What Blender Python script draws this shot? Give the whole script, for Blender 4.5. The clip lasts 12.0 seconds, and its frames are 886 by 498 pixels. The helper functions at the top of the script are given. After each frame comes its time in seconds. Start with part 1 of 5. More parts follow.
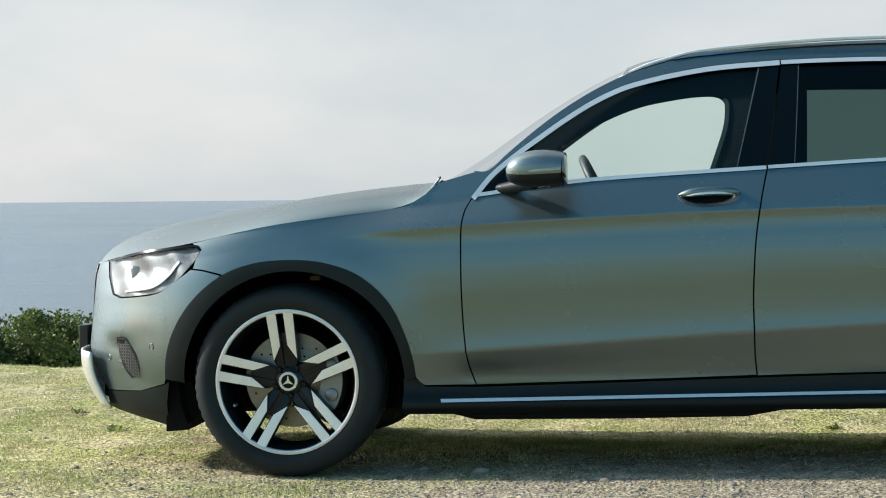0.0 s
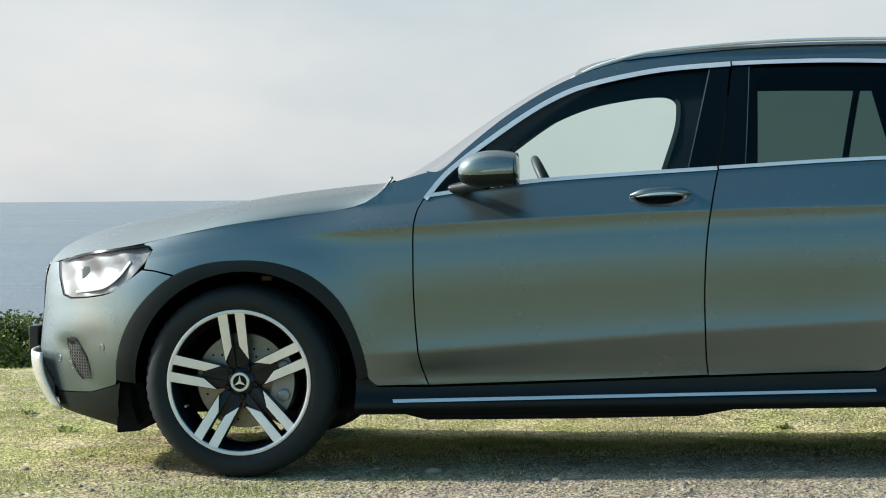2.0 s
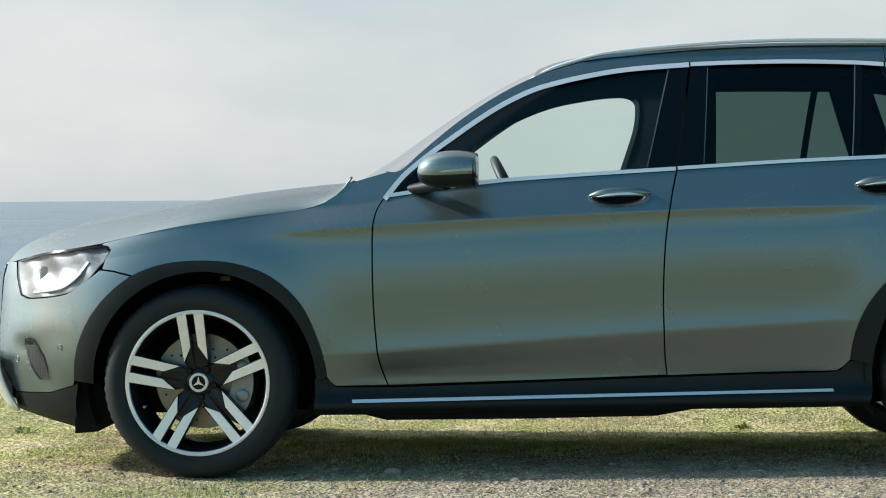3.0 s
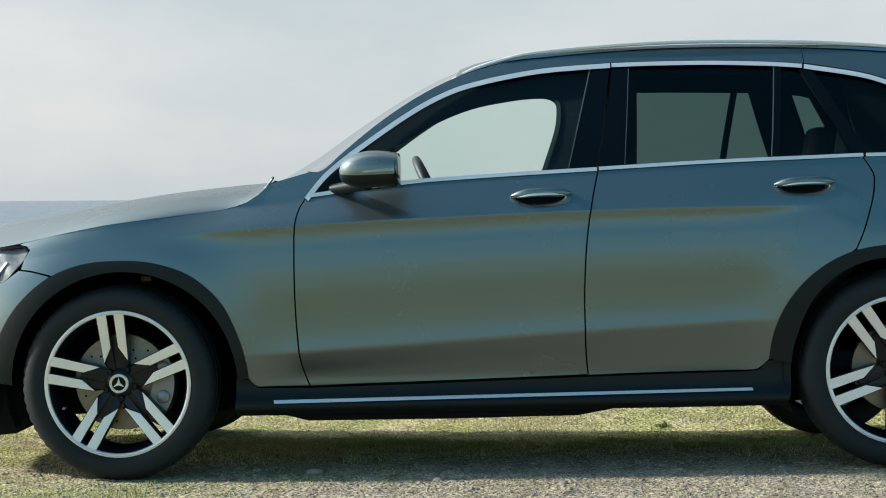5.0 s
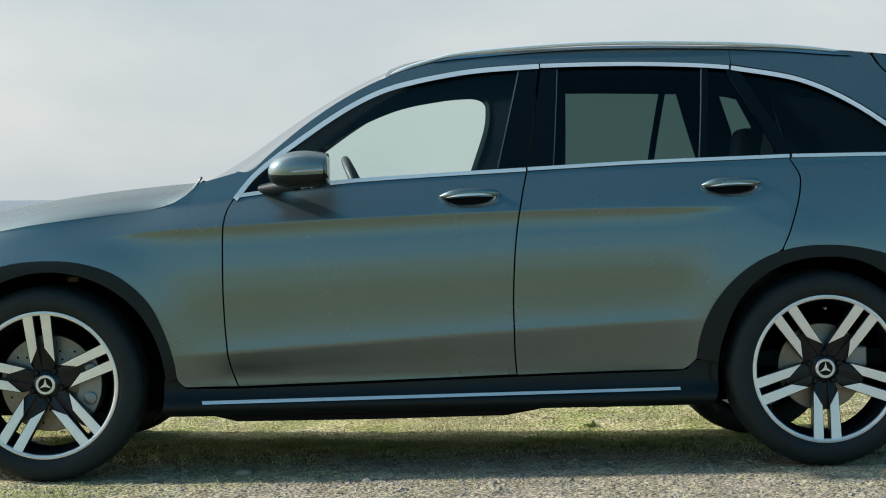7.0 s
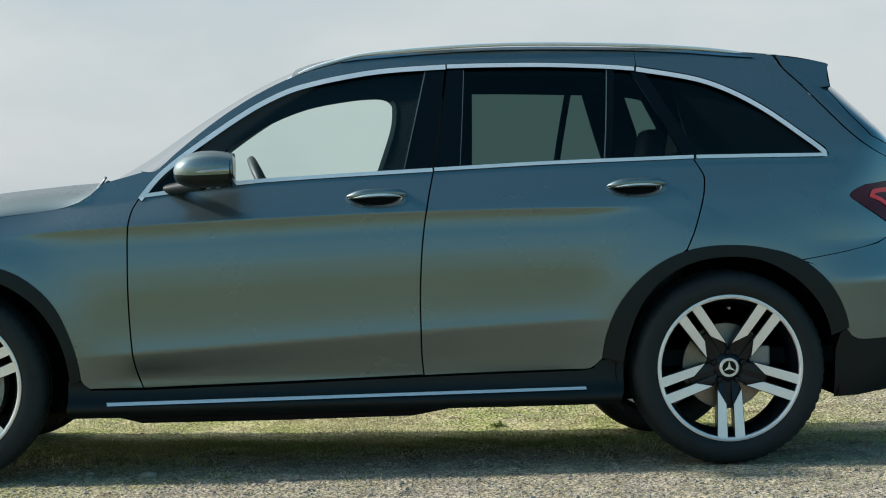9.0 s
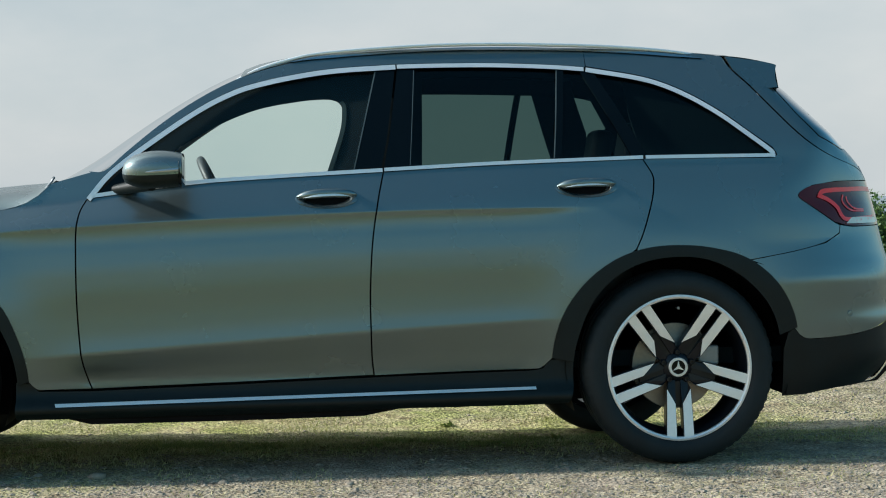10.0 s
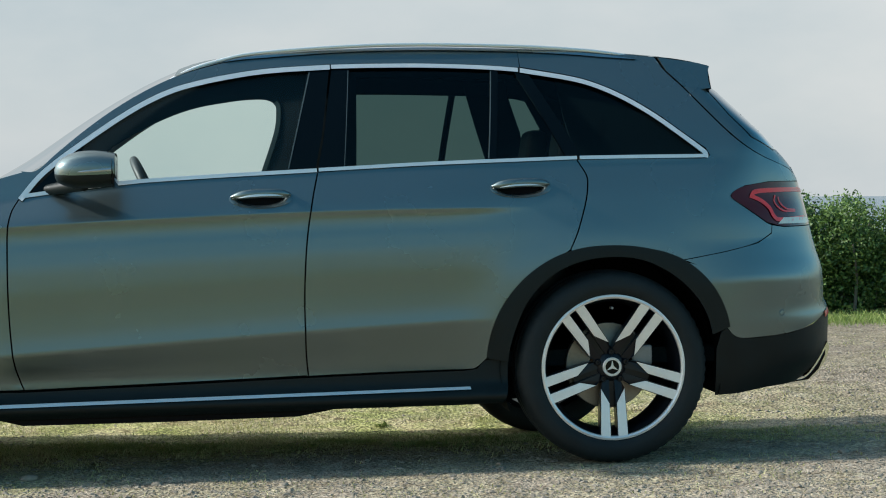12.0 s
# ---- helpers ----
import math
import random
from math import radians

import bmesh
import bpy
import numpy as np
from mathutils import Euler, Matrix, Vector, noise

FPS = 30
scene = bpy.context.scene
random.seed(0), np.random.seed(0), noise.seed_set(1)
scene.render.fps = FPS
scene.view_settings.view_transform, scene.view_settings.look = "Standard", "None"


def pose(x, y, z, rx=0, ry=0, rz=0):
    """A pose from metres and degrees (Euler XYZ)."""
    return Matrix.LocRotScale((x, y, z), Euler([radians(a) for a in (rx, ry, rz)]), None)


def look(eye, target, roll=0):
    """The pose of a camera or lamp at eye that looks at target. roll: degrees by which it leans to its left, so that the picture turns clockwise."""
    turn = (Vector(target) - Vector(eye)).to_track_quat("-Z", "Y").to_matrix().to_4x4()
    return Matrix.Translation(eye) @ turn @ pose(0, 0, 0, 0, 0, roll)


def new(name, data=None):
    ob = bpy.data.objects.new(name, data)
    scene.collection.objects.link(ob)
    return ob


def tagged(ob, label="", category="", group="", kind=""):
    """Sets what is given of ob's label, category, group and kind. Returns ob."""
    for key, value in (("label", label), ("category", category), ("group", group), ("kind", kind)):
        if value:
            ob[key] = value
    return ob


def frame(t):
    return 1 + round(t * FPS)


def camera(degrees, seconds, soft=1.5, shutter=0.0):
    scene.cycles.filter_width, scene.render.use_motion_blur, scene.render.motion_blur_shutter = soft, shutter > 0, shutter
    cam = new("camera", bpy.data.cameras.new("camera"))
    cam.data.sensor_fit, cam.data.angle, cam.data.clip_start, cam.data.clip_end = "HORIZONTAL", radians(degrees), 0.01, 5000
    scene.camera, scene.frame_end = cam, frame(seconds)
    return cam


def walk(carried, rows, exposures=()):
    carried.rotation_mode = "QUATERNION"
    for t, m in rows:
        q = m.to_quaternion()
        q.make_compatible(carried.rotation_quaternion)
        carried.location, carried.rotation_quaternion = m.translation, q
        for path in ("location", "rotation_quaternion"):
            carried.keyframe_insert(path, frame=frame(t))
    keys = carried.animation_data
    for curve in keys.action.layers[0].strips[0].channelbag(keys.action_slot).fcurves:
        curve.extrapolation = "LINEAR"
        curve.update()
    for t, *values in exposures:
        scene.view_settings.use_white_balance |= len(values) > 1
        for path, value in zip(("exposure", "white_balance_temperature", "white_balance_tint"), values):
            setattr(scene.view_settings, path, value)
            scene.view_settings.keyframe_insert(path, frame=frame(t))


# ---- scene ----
cam = camera(26.73, 12.0, soft=1.05)
EYE = 1.0233
# seconds, yaw, pitch, lean: the camera turns where it stands
ROWS = [
    (0.0, 7.047, -1.595, 0.525), (0.5, 6.828, -1.595, 0.515), (1.0, 6.484, -1.595, 0.49), (1.5, 6.108, -1.597, 0.483),
    (2.0, 5.577, -1.598, 0.478), (2.5, 4.97, -1.598, 0.465), (3.0, 4.328, -1.602, 0.43), (5.0, 1.931, -1.614, 0.38),
    (5.5, 1.414, -1.618, 0.365), (6.0, 0.838, -1.617, 0.355), (6.5, 0.296, -1.617, 0.335), (8.5, -2.262, -1.62, 0.29),
    (9.0, -3.113, -1.622, 0.27), (9.5, -3.883, -1.623, 0.26), (10.0, -4.648, -1.622, 0.255), (10.5, -5.285, -1.623, 0.245),
    (11.0, -5.934, -1.622, 0.235), (11.5, -6.397, -1.622, 0.235), (12.0, -6.659, -1.622, 0.23),
]
walk(cam, [(t, pose(0, 0, EYE, 90 + pitch, 0, yaw) @ pose(0, 0, 0, 0, 0, -lean)) for t, yaw, pitch, lean in ROWS],
     exposures=[(0.0, 0.62, 6210, 9.3), (12.0, 0.43, 6070, 6.6)])

# ---- light: low sun over the sea, veiled sky towards it ----
SUN_AZ, SUN_EL = 86.0, 29.0        # degrees to the left of straight ahead, and up
sun_dir = Vector((-math.sin(radians(SUN_AZ)) * math.cos(radians(SUN_EL)), math.cos(radians(SUN_AZ)) * math.cos(radians(SUN_EL)), math.sin(radians(SUN_EL))))
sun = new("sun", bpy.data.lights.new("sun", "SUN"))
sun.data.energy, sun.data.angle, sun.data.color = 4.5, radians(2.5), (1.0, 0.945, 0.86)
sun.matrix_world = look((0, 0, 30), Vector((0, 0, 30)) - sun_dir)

world = bpy.data.worlds.new("sky")
scene.world = world
world.use_nodes = True
wn, wl = world.node_tree.nodes, world.node_tree.links
wn.clear()
sky = wn.new("ShaderNodeTexSky")
sky.sky_type, sky.sun_disc = "NISHITA", False
sky.sun_elevation, sky.sun_rotation = radians(SUN_EL), radians(-SUN_AZ)
sky.air_density, sky.dust_density, sky.ozone_density = 1.0, 1.3, 0.9
geo = wn.new("ShaderNodeTexCoord")
dot = wn.new("ShaderNodeVectorMath")
dot.operation = "DOT_PRODUCT"
dot.inputs[1].default_value = (-0.45, 0.85, 0.28)     # haze lies over the sea and towards the sun
wl.new(geo.outputs["Generated"], dot.inputs[0])
cloud = wn.new("ShaderNodeTexNoise")
cloud.inputs["Scale"].default_value, cloud.inputs["Detail"].default_value, cloud.inputs["Roughness"].default_value = 3.2, 6.0, 0.55
stretch = wn.new("ShaderNodeMapping")
stretch.inputs["Scale"].default_value = (1.0, 1.0, 2.2)
wl.new(geo.outputs["Generated"], stretch.inputs[0])
wl.new(stretch.outputs[0], cloud.inputs["Vector"])
veil = wn.new("ShaderNodeMapRange")          # the haze thins with distance from the sun
veil.interpolation_type = "SMOOTHSTEP"
veil.inputs["From Min"].default_value, veil.inputs["From Max"].default_value = 0.32, 0.66
veil.inputs["To Min"].default_value, veil.inputs["To Max"].default_value = 0.0, 0.95
wl.new(dot.outputs["Value"], veil.inputs["Value"])
haze = wn.new("ShaderNodeValToRGB")
haze.color_ramp.elements[0].position, haze.color_ramp.elements[0].color = 0.38, (0.408, 0.434, 0.437, 1)
haze.color_ramp.elements[1].position, haze.color_ramp.elements[1].color = 0.66, (0.536, 0.522, 0.5, 1)
wl.new(cloud.outputs["Fac"], haze.inputs["Fac"])
sky_back, haze_back, sky_mix, world_out = wn.new("ShaderNodeBackground"), wn.new("ShaderNodeBackground"), wn.new("ShaderNodeMixShader"), wn.new("ShaderNodeOutputWorld")
sky_back.inputs["Strength"].default_value, haze_back.inputs["Strength"].default_value = 0.135, 1.0
deeper = wn.new("ShaderNodeHueSaturation")
deeper.inputs["Saturation"].default_value, deeper.inputs["Hue"].default_value = 1.33, 0.472
wl.new(sky.outputs[0], deeper.inputs["Color"])
wl.new(deeper.outputs[0], sky_back.inputs["Color"])
near_sun = wn.new("ShaderNodeVectorMath")       # the haze glows round the sun
near_sun.operation = "DOT_PRODUCT"
near_sun.inputs[1].default_value = sun_dir
wl.new(geo.outputs["Generated"], near_sun.inputs[0])
glow = wn.new("ShaderNodeMapRange")
glow.interpolation_type = "SMOOTHSTEP"
glow.inputs["From Min"].default_value, glow.inputs["From Max"].default_value = 0.4, 1.0
glow.inputs["To Min"].default_value, glow.inputs["To Max"].default_value = 1.0, 4.5
wl.new(near_sun.outputs["Value"], glow.inputs["Value"])
wl.new(glow.outputs[0], haze_back.inputs["Strength"])
wl.new(haze.outputs[0], haze_back.inputs["Color"])
wl.new(veil.outputs[0], sky_mix.inputs[0])
wl.new(sky_back.outputs[0], sky_mix.inputs[1])
wl.new(haze_back.outputs[0], sky_mix.inputs[2])
wl.new(sky_mix.outputs[0], world_out.inputs["Surface"])


# ---- materials ----
def material(name, color, rough=0.5, metal=0.0, vary=0.12, scale=6.0, bump=0.0, bump_scale=90.0, coat=0.0, rough_vary=0.08, second=None, gloss=0.5):
    m = bpy.data.materials.new(name)
    m.use_nodes = True
    n, l = m.node_tree.nodes, m.node_tree.links
    b = n["Principled BSDF"]
    co = n.new("ShaderNodeTexCoord")
    big, fine = n.new("ShaderNodeTexNoise"), n.new("ShaderNodeTexNoise")
    big.inputs["Scale"].default_value, big.inputs["Detail"].default_value = scale, 5.0
    fine.inputs["Scale"].default_value, fine.inputs["Detail"].default_value = bump_scale, 3.0
    for t in (big, fine):
        l.new(co.outputs["Object"], t.inputs["Vector"])
    ramp = n.new("ShaderNodeValToRGB")
    other = second or tuple(c * (1 - 2 * vary) for c in color)
    ramp.color_ramp.elements[0].position, ramp.color_ramp.elements[0].color = 0.35, (*other, 1)
    ramp.color_ramp.elements[1].position, ramp.color_ramp.elements[1].color = 0.65, (*color, 1)
    mixed = n.new("ShaderNodeMix")
    mixed.data_type, mixed.factor_mode = "FLOAT", "UNIFORM"
    mixed.inputs[0].default_value = 0.35
    l.new(big.outputs["Fac"], mixed.inputs[2])
    l.new(fine.outputs["Fac"], mixed.inputs[3])
    l.new(mixed.outputs[0], ramp.inputs["Fac"])
    l.new(ramp.outputs[0], b.inputs["Base Color"])
    rr = n.new("ShaderNodeMapRange")
    rr.inputs["To Min"].default_value, rr.inputs["To Max"].default_value = max(0.02, rough - rough_vary), min(1.0, rough + rough_vary)
    l.new(big.outputs["Fac"], rr.inputs["Value"])
    l.new(rr.outputs[0], b.inputs["Roughness"])
    b.inputs["Metallic"].default_value = metal
    b.inputs["Coat Weight"].default_value = coat
    b.inputs["Specular IOR Level"].default_value = gloss
    if bump:
        bp = n.new("ShaderNodeBump")
        bp.inputs["Strength"].default_value, bp.inputs["Distance"].default_value = bump, 0.004
        l.new(fine.outputs["Fac"], bp.inputs["Height"])
        l.new(bp.outputs[0], b.inputs["Normal"])
    return m


def glass(name, tint, gloss_rough=0.02, strength=1.0):
    """A thin tinted pane: light passes straight, with a mirror gloss by Fresnel."""
    m = bpy.data.materials.new(name)
    m.use_nodes = True
    n, l = m.node_tree.nodes, m.node_tree.links
    n.clear()
    out, mixer, clear, gloss, fr = (n.new("ShaderNode" + k) for k in ("OutputMaterial", "MixShader", "BsdfTransparent", "BsdfGlossy", "Fresnel"))
    clear.inputs["Color"].default_value = (*tint, 1)
    gloss.inputs["Roughness"].default_value = gloss_rough
    fr.inputs["IOR"].default_value = 1.33
    l.new(fr.outputs[0], mixer.inputs[0])
    l.new(clear.outputs[0], mixer.inputs[1])
    l.new(gloss.outputs[0], mixer.inputs[2])
    l.new(mixer.outputs[0], out.inputs["Surface"])
    return m


def flake_paint(name, color, wide):
    """Satin metallic paint: a tight lobe and a share of wider, flaky gloss."""
    m = material(name, color, 0.27, 0.97, vary=0.02, scale=3, rough_vary=0.02)
    n, l = m.node_tree.nodes, m.node_tree.links
    flakes, both = n.new("ShaderNodeBsdfPrincipled"), n.new("ShaderNodeMixShader")
    flakes.inputs["Base Color"].default_value = (*color, 1)
    flakes.inputs["Metallic"].default_value, flakes.inputs["Roughness"].default_value = 0.9, 0.52
    both.inputs[0].default_value = wide
    l.new(n["Principled BSDF"].outputs[0], both.inputs[1])
    l.new(flakes.outputs[0], both.inputs[2])
    l.new(both.outputs[0], n["Material Output"].inputs["Surface"])
    return m


PAINT = flake_paint("satin_grey_paint", (0.167, 0.21, 0.217), 0.33)
PLASTIC = material("black_plastic", (0.0045, 0.0095, 0.0105), 0.5, vary=0.15, scale=12, bump=0.12, bump_scale=700, gloss=0.24)
DARK = material("dark_underside", (0.008, 0.008, 0.009), 0.8, vary=0.2, gloss=0.1)
TRIM = material("dark_interior_trim", (0.0045, 0.012, 0.015), 0.8, vary=0.15, gloss=0.15)
LEATHER = material("black_leather", (0.026, 0.033, 0.034), 0.5, vary=0.2, bump=0.2, bump_scale=220)
SCREEN_EDGE = material("screen_edge_glass", (0.012, 0.015, 0.017), 0.12, vary=0.1, rough_vary=0.03, coat=1.0, gloss=1.0)
GLOSS_BLACK = material("gloss_black", (0.002, 0.0035, 0.005), 0.1, vary=0.1, rough_vary=0.03, gloss=0.16)
ALU = material("satin_aluminium", (0.68, 0.7, 0.7), 0.34, 0.5, vary=0.03)
CHROME = material("chrome", (0.8, 0.8, 0.8), 0.08, 1.0, vary=0.02, rough_vary=0.03)
RUBBER = material("tyre_rubber", (0.0085, 0.0145, 0.0165), 0.7, vary=0.25, scale=14, bump=0.25, bump_scale=300, gloss=0.35)
RIM_FACE = material("machined_rim_face", (0.82, 0.785, 0.76), 0.42, 0.55, vary=0.04, scale=20)
CAP = material("polished_cap_metal", (0.72, 0.73, 0.73), 0.3, 0.6, vary=0.08, scale=60)
SATIN_GREY = material("satin_grey_metal", (0.42, 0.45, 0.47), 0.3, 1.0, vary=0.04)
RUN = material("grey_glass_run", (0.045, 0.065, 0.07), 0.5, vary=0.1)
LINING = material("lighter_grey_lining", (0.035, 0.055, 0.055), 0.8, vary=0.15, gloss=0.2)
RIM_BLACK = material("black_rim_paint", (0.006, 0.0075, 0.011), 0.3, vary=0.1, rough_vary=0.04, gloss=0.28)
DISC = material("brake_disc_steel", (0.24, 0.22, 0.19), 0.42, 0.9, vary=0.12, scale=30)
CALIPER = material("grey_caliper", (0.25, 0.26, 0.27), 0.4, 0.6, vary=0.1)
RUST = material("brown_metal", (0.12, 0.07, 0.035), 0.7, 0.4, vary=0.3, scale=30)
LENS_IN = material("lamp_reflector", (0.3, 0.31, 0.315), 0.42, 0.6, vary=0.3, scale=9)
RED = material("red_lamp_plastic", (0.07, 0.002, 0.006), 0.08, vary=0.1, rough_vary=0.02, gloss=0.3)
RED_BRIGHT = material("bright_red_guide", (0.85, 0.025, 0.03), 0.3, vary=0.1)
WHITE_LENS = material("clear_lamp_plastic", (0.66, 0.66, 0.6), 0.25, vary=0.1)
PLATE = material("plate_black", (0.015, 0.015, 0.017), 0.4)
GLASS_FRONT = glass("light_glass", (0.86, 0.93, 0.9))
GLASS_SCREEN = glass("screen_glass", (0.95, 0.98, 0.98))
GLASS_PRIVACY = glass("privacy_glass", (0.265, 0.35, 0.33))
GLASS_DARK = glass("dark_glass", (0.05, 0.07, 0.07))
GLASS_CLEAR = glass("lamp_glass", (0.93, 0.95, 0.95))


# ---- mesh helpers ----
def finish(name, verts, faces, mat, parent=None, label="", shade=True, normals=None):
    me = bpy.data.meshes.new(name)
    me.from_pydata([tuple(v) for v in verts], [], faces)
    me.materials.append(mat)
    me.polygons.foreach_set("use_smooth", [shade] * len(me.polygons))
    me.update()
    if normals:
        me.normals_split_custom_set_from_vertices(normals)
    ob = new(name, me)
    ob.parent = parent
    if label:
        ob["label"] = label
    return ob


def part(name, bm, mat, parent=None, label="", shade=False):
    me = bpy.data.meshes.new(name)
    bmesh.ops.recalc_face_normals(bm, faces=bm.faces)
    if shade:
        for f in bm.faces:
            f.smooth = True
        for e in bm.edges:
            if len(e.link_faces) == 2 and e.calc_face_angle(0) > radians(38):
                e.smooth = False
    bm.to_mesh(me)
    bm.free()
    me.materials.append(mat)
    ob = new(name, me)
    ob.parent = parent
    if label:
        ob["label"] = label
    return ob


def spline(pts, n=5):
    """A smooth open line through the points."""
    out = []
    for i in range(len(pts) - 1):
        p1, p2 = Vector(pts[i]), Vector(pts[i + 1])
        p0 = Vector(pts[i - 1]) if i else 2 * p1 - p2
        p3 = Vector(pts[i + 2]) if i + 2 < len(pts) else 2 * p2 - p1
        for k in range(n):
            t = k / n
            out.append(0.5 * (2 * p1 + (p2 - p0) * t + (2 * p0 - 5 * p1 + 4 * p2 - p3) * t * t + (3 * p1 - p0 - 3 * p2 + p3) * t ** 3))
    out.append(Vector(pts[-1]))
    return [tuple(p) for p in out]


def box(bm, x0, x1, y0, y1, z0, z1, bevel=0.0, m=None):
    r = bmesh.ops.create_cube(bm, size=1)
    vs = r["verts"]
    for v in vs:
        v.co = Vector((x0 + (v.co.x + 0.5) * (x1 - x0), y0 + (v.co.y + 0.5) * (y1 - y0), z0 + (v.co.z + 0.5) * (z1 - z0)))
    if bevel:
        es = list({e for v in vs for e in v.link_edges})
        vs = [g for g in bmesh.ops.bevel(bm, geom=es, offset=bevel, segments=3, profile=0.6, affect="EDGES", clamp_overlap=True)["verts"]]
    if m:
        bmesh.ops.transform(bm, matrix=m, verts=[v for v in vs if v.is_valid])
    return bm


def lathe(bm, profile, n=64, axis="y", wobble=None):
    """Turn a profile of (radius, place on the axis) round the axis."""
    rings = []
    for i in range(n):
        a = 2 * math.pi * i / n
        ring = []
        for j, (r, y) in enumerate(profile):
            if wobble:
                r += wobble(i, j)
            ring.append(bm.verts.new((r * math.cos(a), y, r * math.sin(a))))
        rings.append(ring)
    for i in range(n):
        a, b = rings[i], rings[(i + 1) % n]
        for j in range(len(profile) - 1):
            bm.faces.new((a[j], a[j + 1], b[j + 1], b[j]))
    return bm


def prism(bm, outline, y0, y1):
    """An outline in x and z, pushed from y0 to y1 (numbers, or a value for each corner)."""
    ys0 = y0 if hasattr(y0, "__len__") else [y0] * len(outline)
    ys1 = y1 if hasattr(y1, "__len__") else [y1] * len(outline)
    a = [bm.verts.new((p[0], y, p[1])) for p, y in zip(outline, ys0)]
    b = [bm.verts.new((p[0], y, p[1])) for p, y in zip(outline, ys1)]
    bm.faces.new(a)
    bm.faces.new(b[::-1])
    for i in range(len(a)):
        j = (i + 1) % len(a)
        bm.faces.new((a[i], b[i], b[j], a[j]))
    return bm


def tube(bm, path, radius, n=10):
    """A round bar along a path; the radius may be a function of the share of the way."""
    rings = []
    for i, p in enumerate(path):
        p = Vector(p)
        d = (Vector(path[min(i + 1, len(path) - 1)]) - Vector(path[max(i - 1, 0)])).normalized()
        u = d.cross(Vector((0, 0, 1)) if abs(d.z) < 0.9 else Vector((1, 0, 0))).normalized()
        w = d.cross(u)
        r = radius(i / (len(path) - 1)) if callable(radius) else radius
        rings.append([bm.verts.new(p + r * (math.cos(2 * math.pi * k / n) * u + math.sin(2 * math.pi * k / n) * w)) for k in range(n)])
    for a, b in zip(rings, rings[1:]):
        for k in range(n):
            bm.faces.new((a[k], a[(k + 1) % n], b[(k + 1) % n], b[k]))
    bm.faces.new(rings[0][::-1])
    bm.faces.new(rings[-1])
    return bm


# ---- body shape: x to the tail, y from the centre line, z up from the tyres' foot ----
def curve(*pts):
    """A smooth monotone curve through the points, flat outside them."""
    xs = [p[0] for p in pts]
    ys = [p[1] for p in pts]
    n = len(xs)
    d = [(ys[i + 1] - ys[i]) / (xs[i + 1] - xs[i]) for i in range(n - 1)]
    m = [d[0]] + [0.0 if d[i - 1] * d[i] <= 0 else 2 * d[i - 1] * d[i] / (d[i - 1] + d[i]) for i in range(1, n - 1)] + [d[-1]]

    def at(x):
        if x <= xs[0]:
            return ys[0]
        if x >= xs[-1]:
            return ys[-1]
        i = 0
        while x > xs[i + 1]:
            i += 1
        h = xs[i + 1] - xs[i]
        t = (x - xs[i]) / h
        return ((1 + 2 * t) * (1 - t) ** 2 * ys[i] + t * (1 - t) ** 2 * h * m[i]
                + t * t * (3 - 2 * t) * ys[i + 1] + t * t * (t - 1) * h * m[i + 1])
    return at


def smooth(a, b, x):
    t = min(1.0, max(0.0, (x - a) / (b - a)))
    return t * t * (3 - 2 * t)


AXLE, HUB_Z = 1.436, 0.36
belt_z = curve((-2.3, 0.84), (-1.83, 0.885), (-1.47, 0.963), (-1.07, 1.0), (-0.74, 1.029), (-0.38, 1.074), (-0.07, 1.093), (0.35, 1.11), (0.76, 1.128), (1.19, 1.138), (1.9, 1.138))
upper_crease = curve((-2.3, 0.72), (-1.7, 0.84), (-1.09, 0.914), (-0.76, 0.931), (-0.2, 0.951), (0.3, 0.963), (0.63, 0.966), (1.04, 0.966))
lower_crease = curve((-0.87, 0.458), (-0.21, 0.494), (0.29, 0.521), (0.93, 0.549))
nose_x = curve((0.15, -2.28), (0.26, -2.39), (0.45, -2.41), (0.6, -2.392), (0.75, -2.378), (0.81, -2.36), (0.87, -2.33), (0.92, -2.24))
tail_x = curve((0.2, 2.32), (0.25, 2.35), (0.4, 2.45), (0.53, 2.45), (0.57, 2.43), (0.684, 2.425), (0.774, 2.4), (0.865, 2.38), (0.955, 2.36), (1.045, 2.33), (1.107, 2.288), (1.183, 2.205), (1.298, 2.095), (1.4, 2.0), (1.435, 1.97), (1.55, 1.97))
skirt = curve((0.1, 0.8), (0.2, 0.85), (0.3, 0.852), (0.345, 0.8545), (0.36, 0.8532), (0.375, 0.8545), (0.4, 0.861), (0.425, 0.8705), (0.45, 0.8822), (0.475, 0.895), (0.5, 0.908), (0.525, 0.921))
flank = curve((0.525, 0.921), (0.545, 0.9185), (0.57, 0.9163), (0.6, 0.9152), (0.64, 0.9155), (0.68, 0.918), (0.74, 0.9225), (0.8, 0.9215), (0.86, 0.916), (0.915, 0.909), (0.935, 0.9083), (0.962, 0.914))
shoulder = curve((0.962, 0.914), (0.985, 0.906), (1.04, 0.88), (1.11, 0.845))
plain_side = curve((0.1, 0.8), (0.2, 0.86), (0.345, 0.9), (0.5, 0.918), (0.7, 0.926), (0.85, 0.92), (0.96, 0.903), (1.11, 0.845))


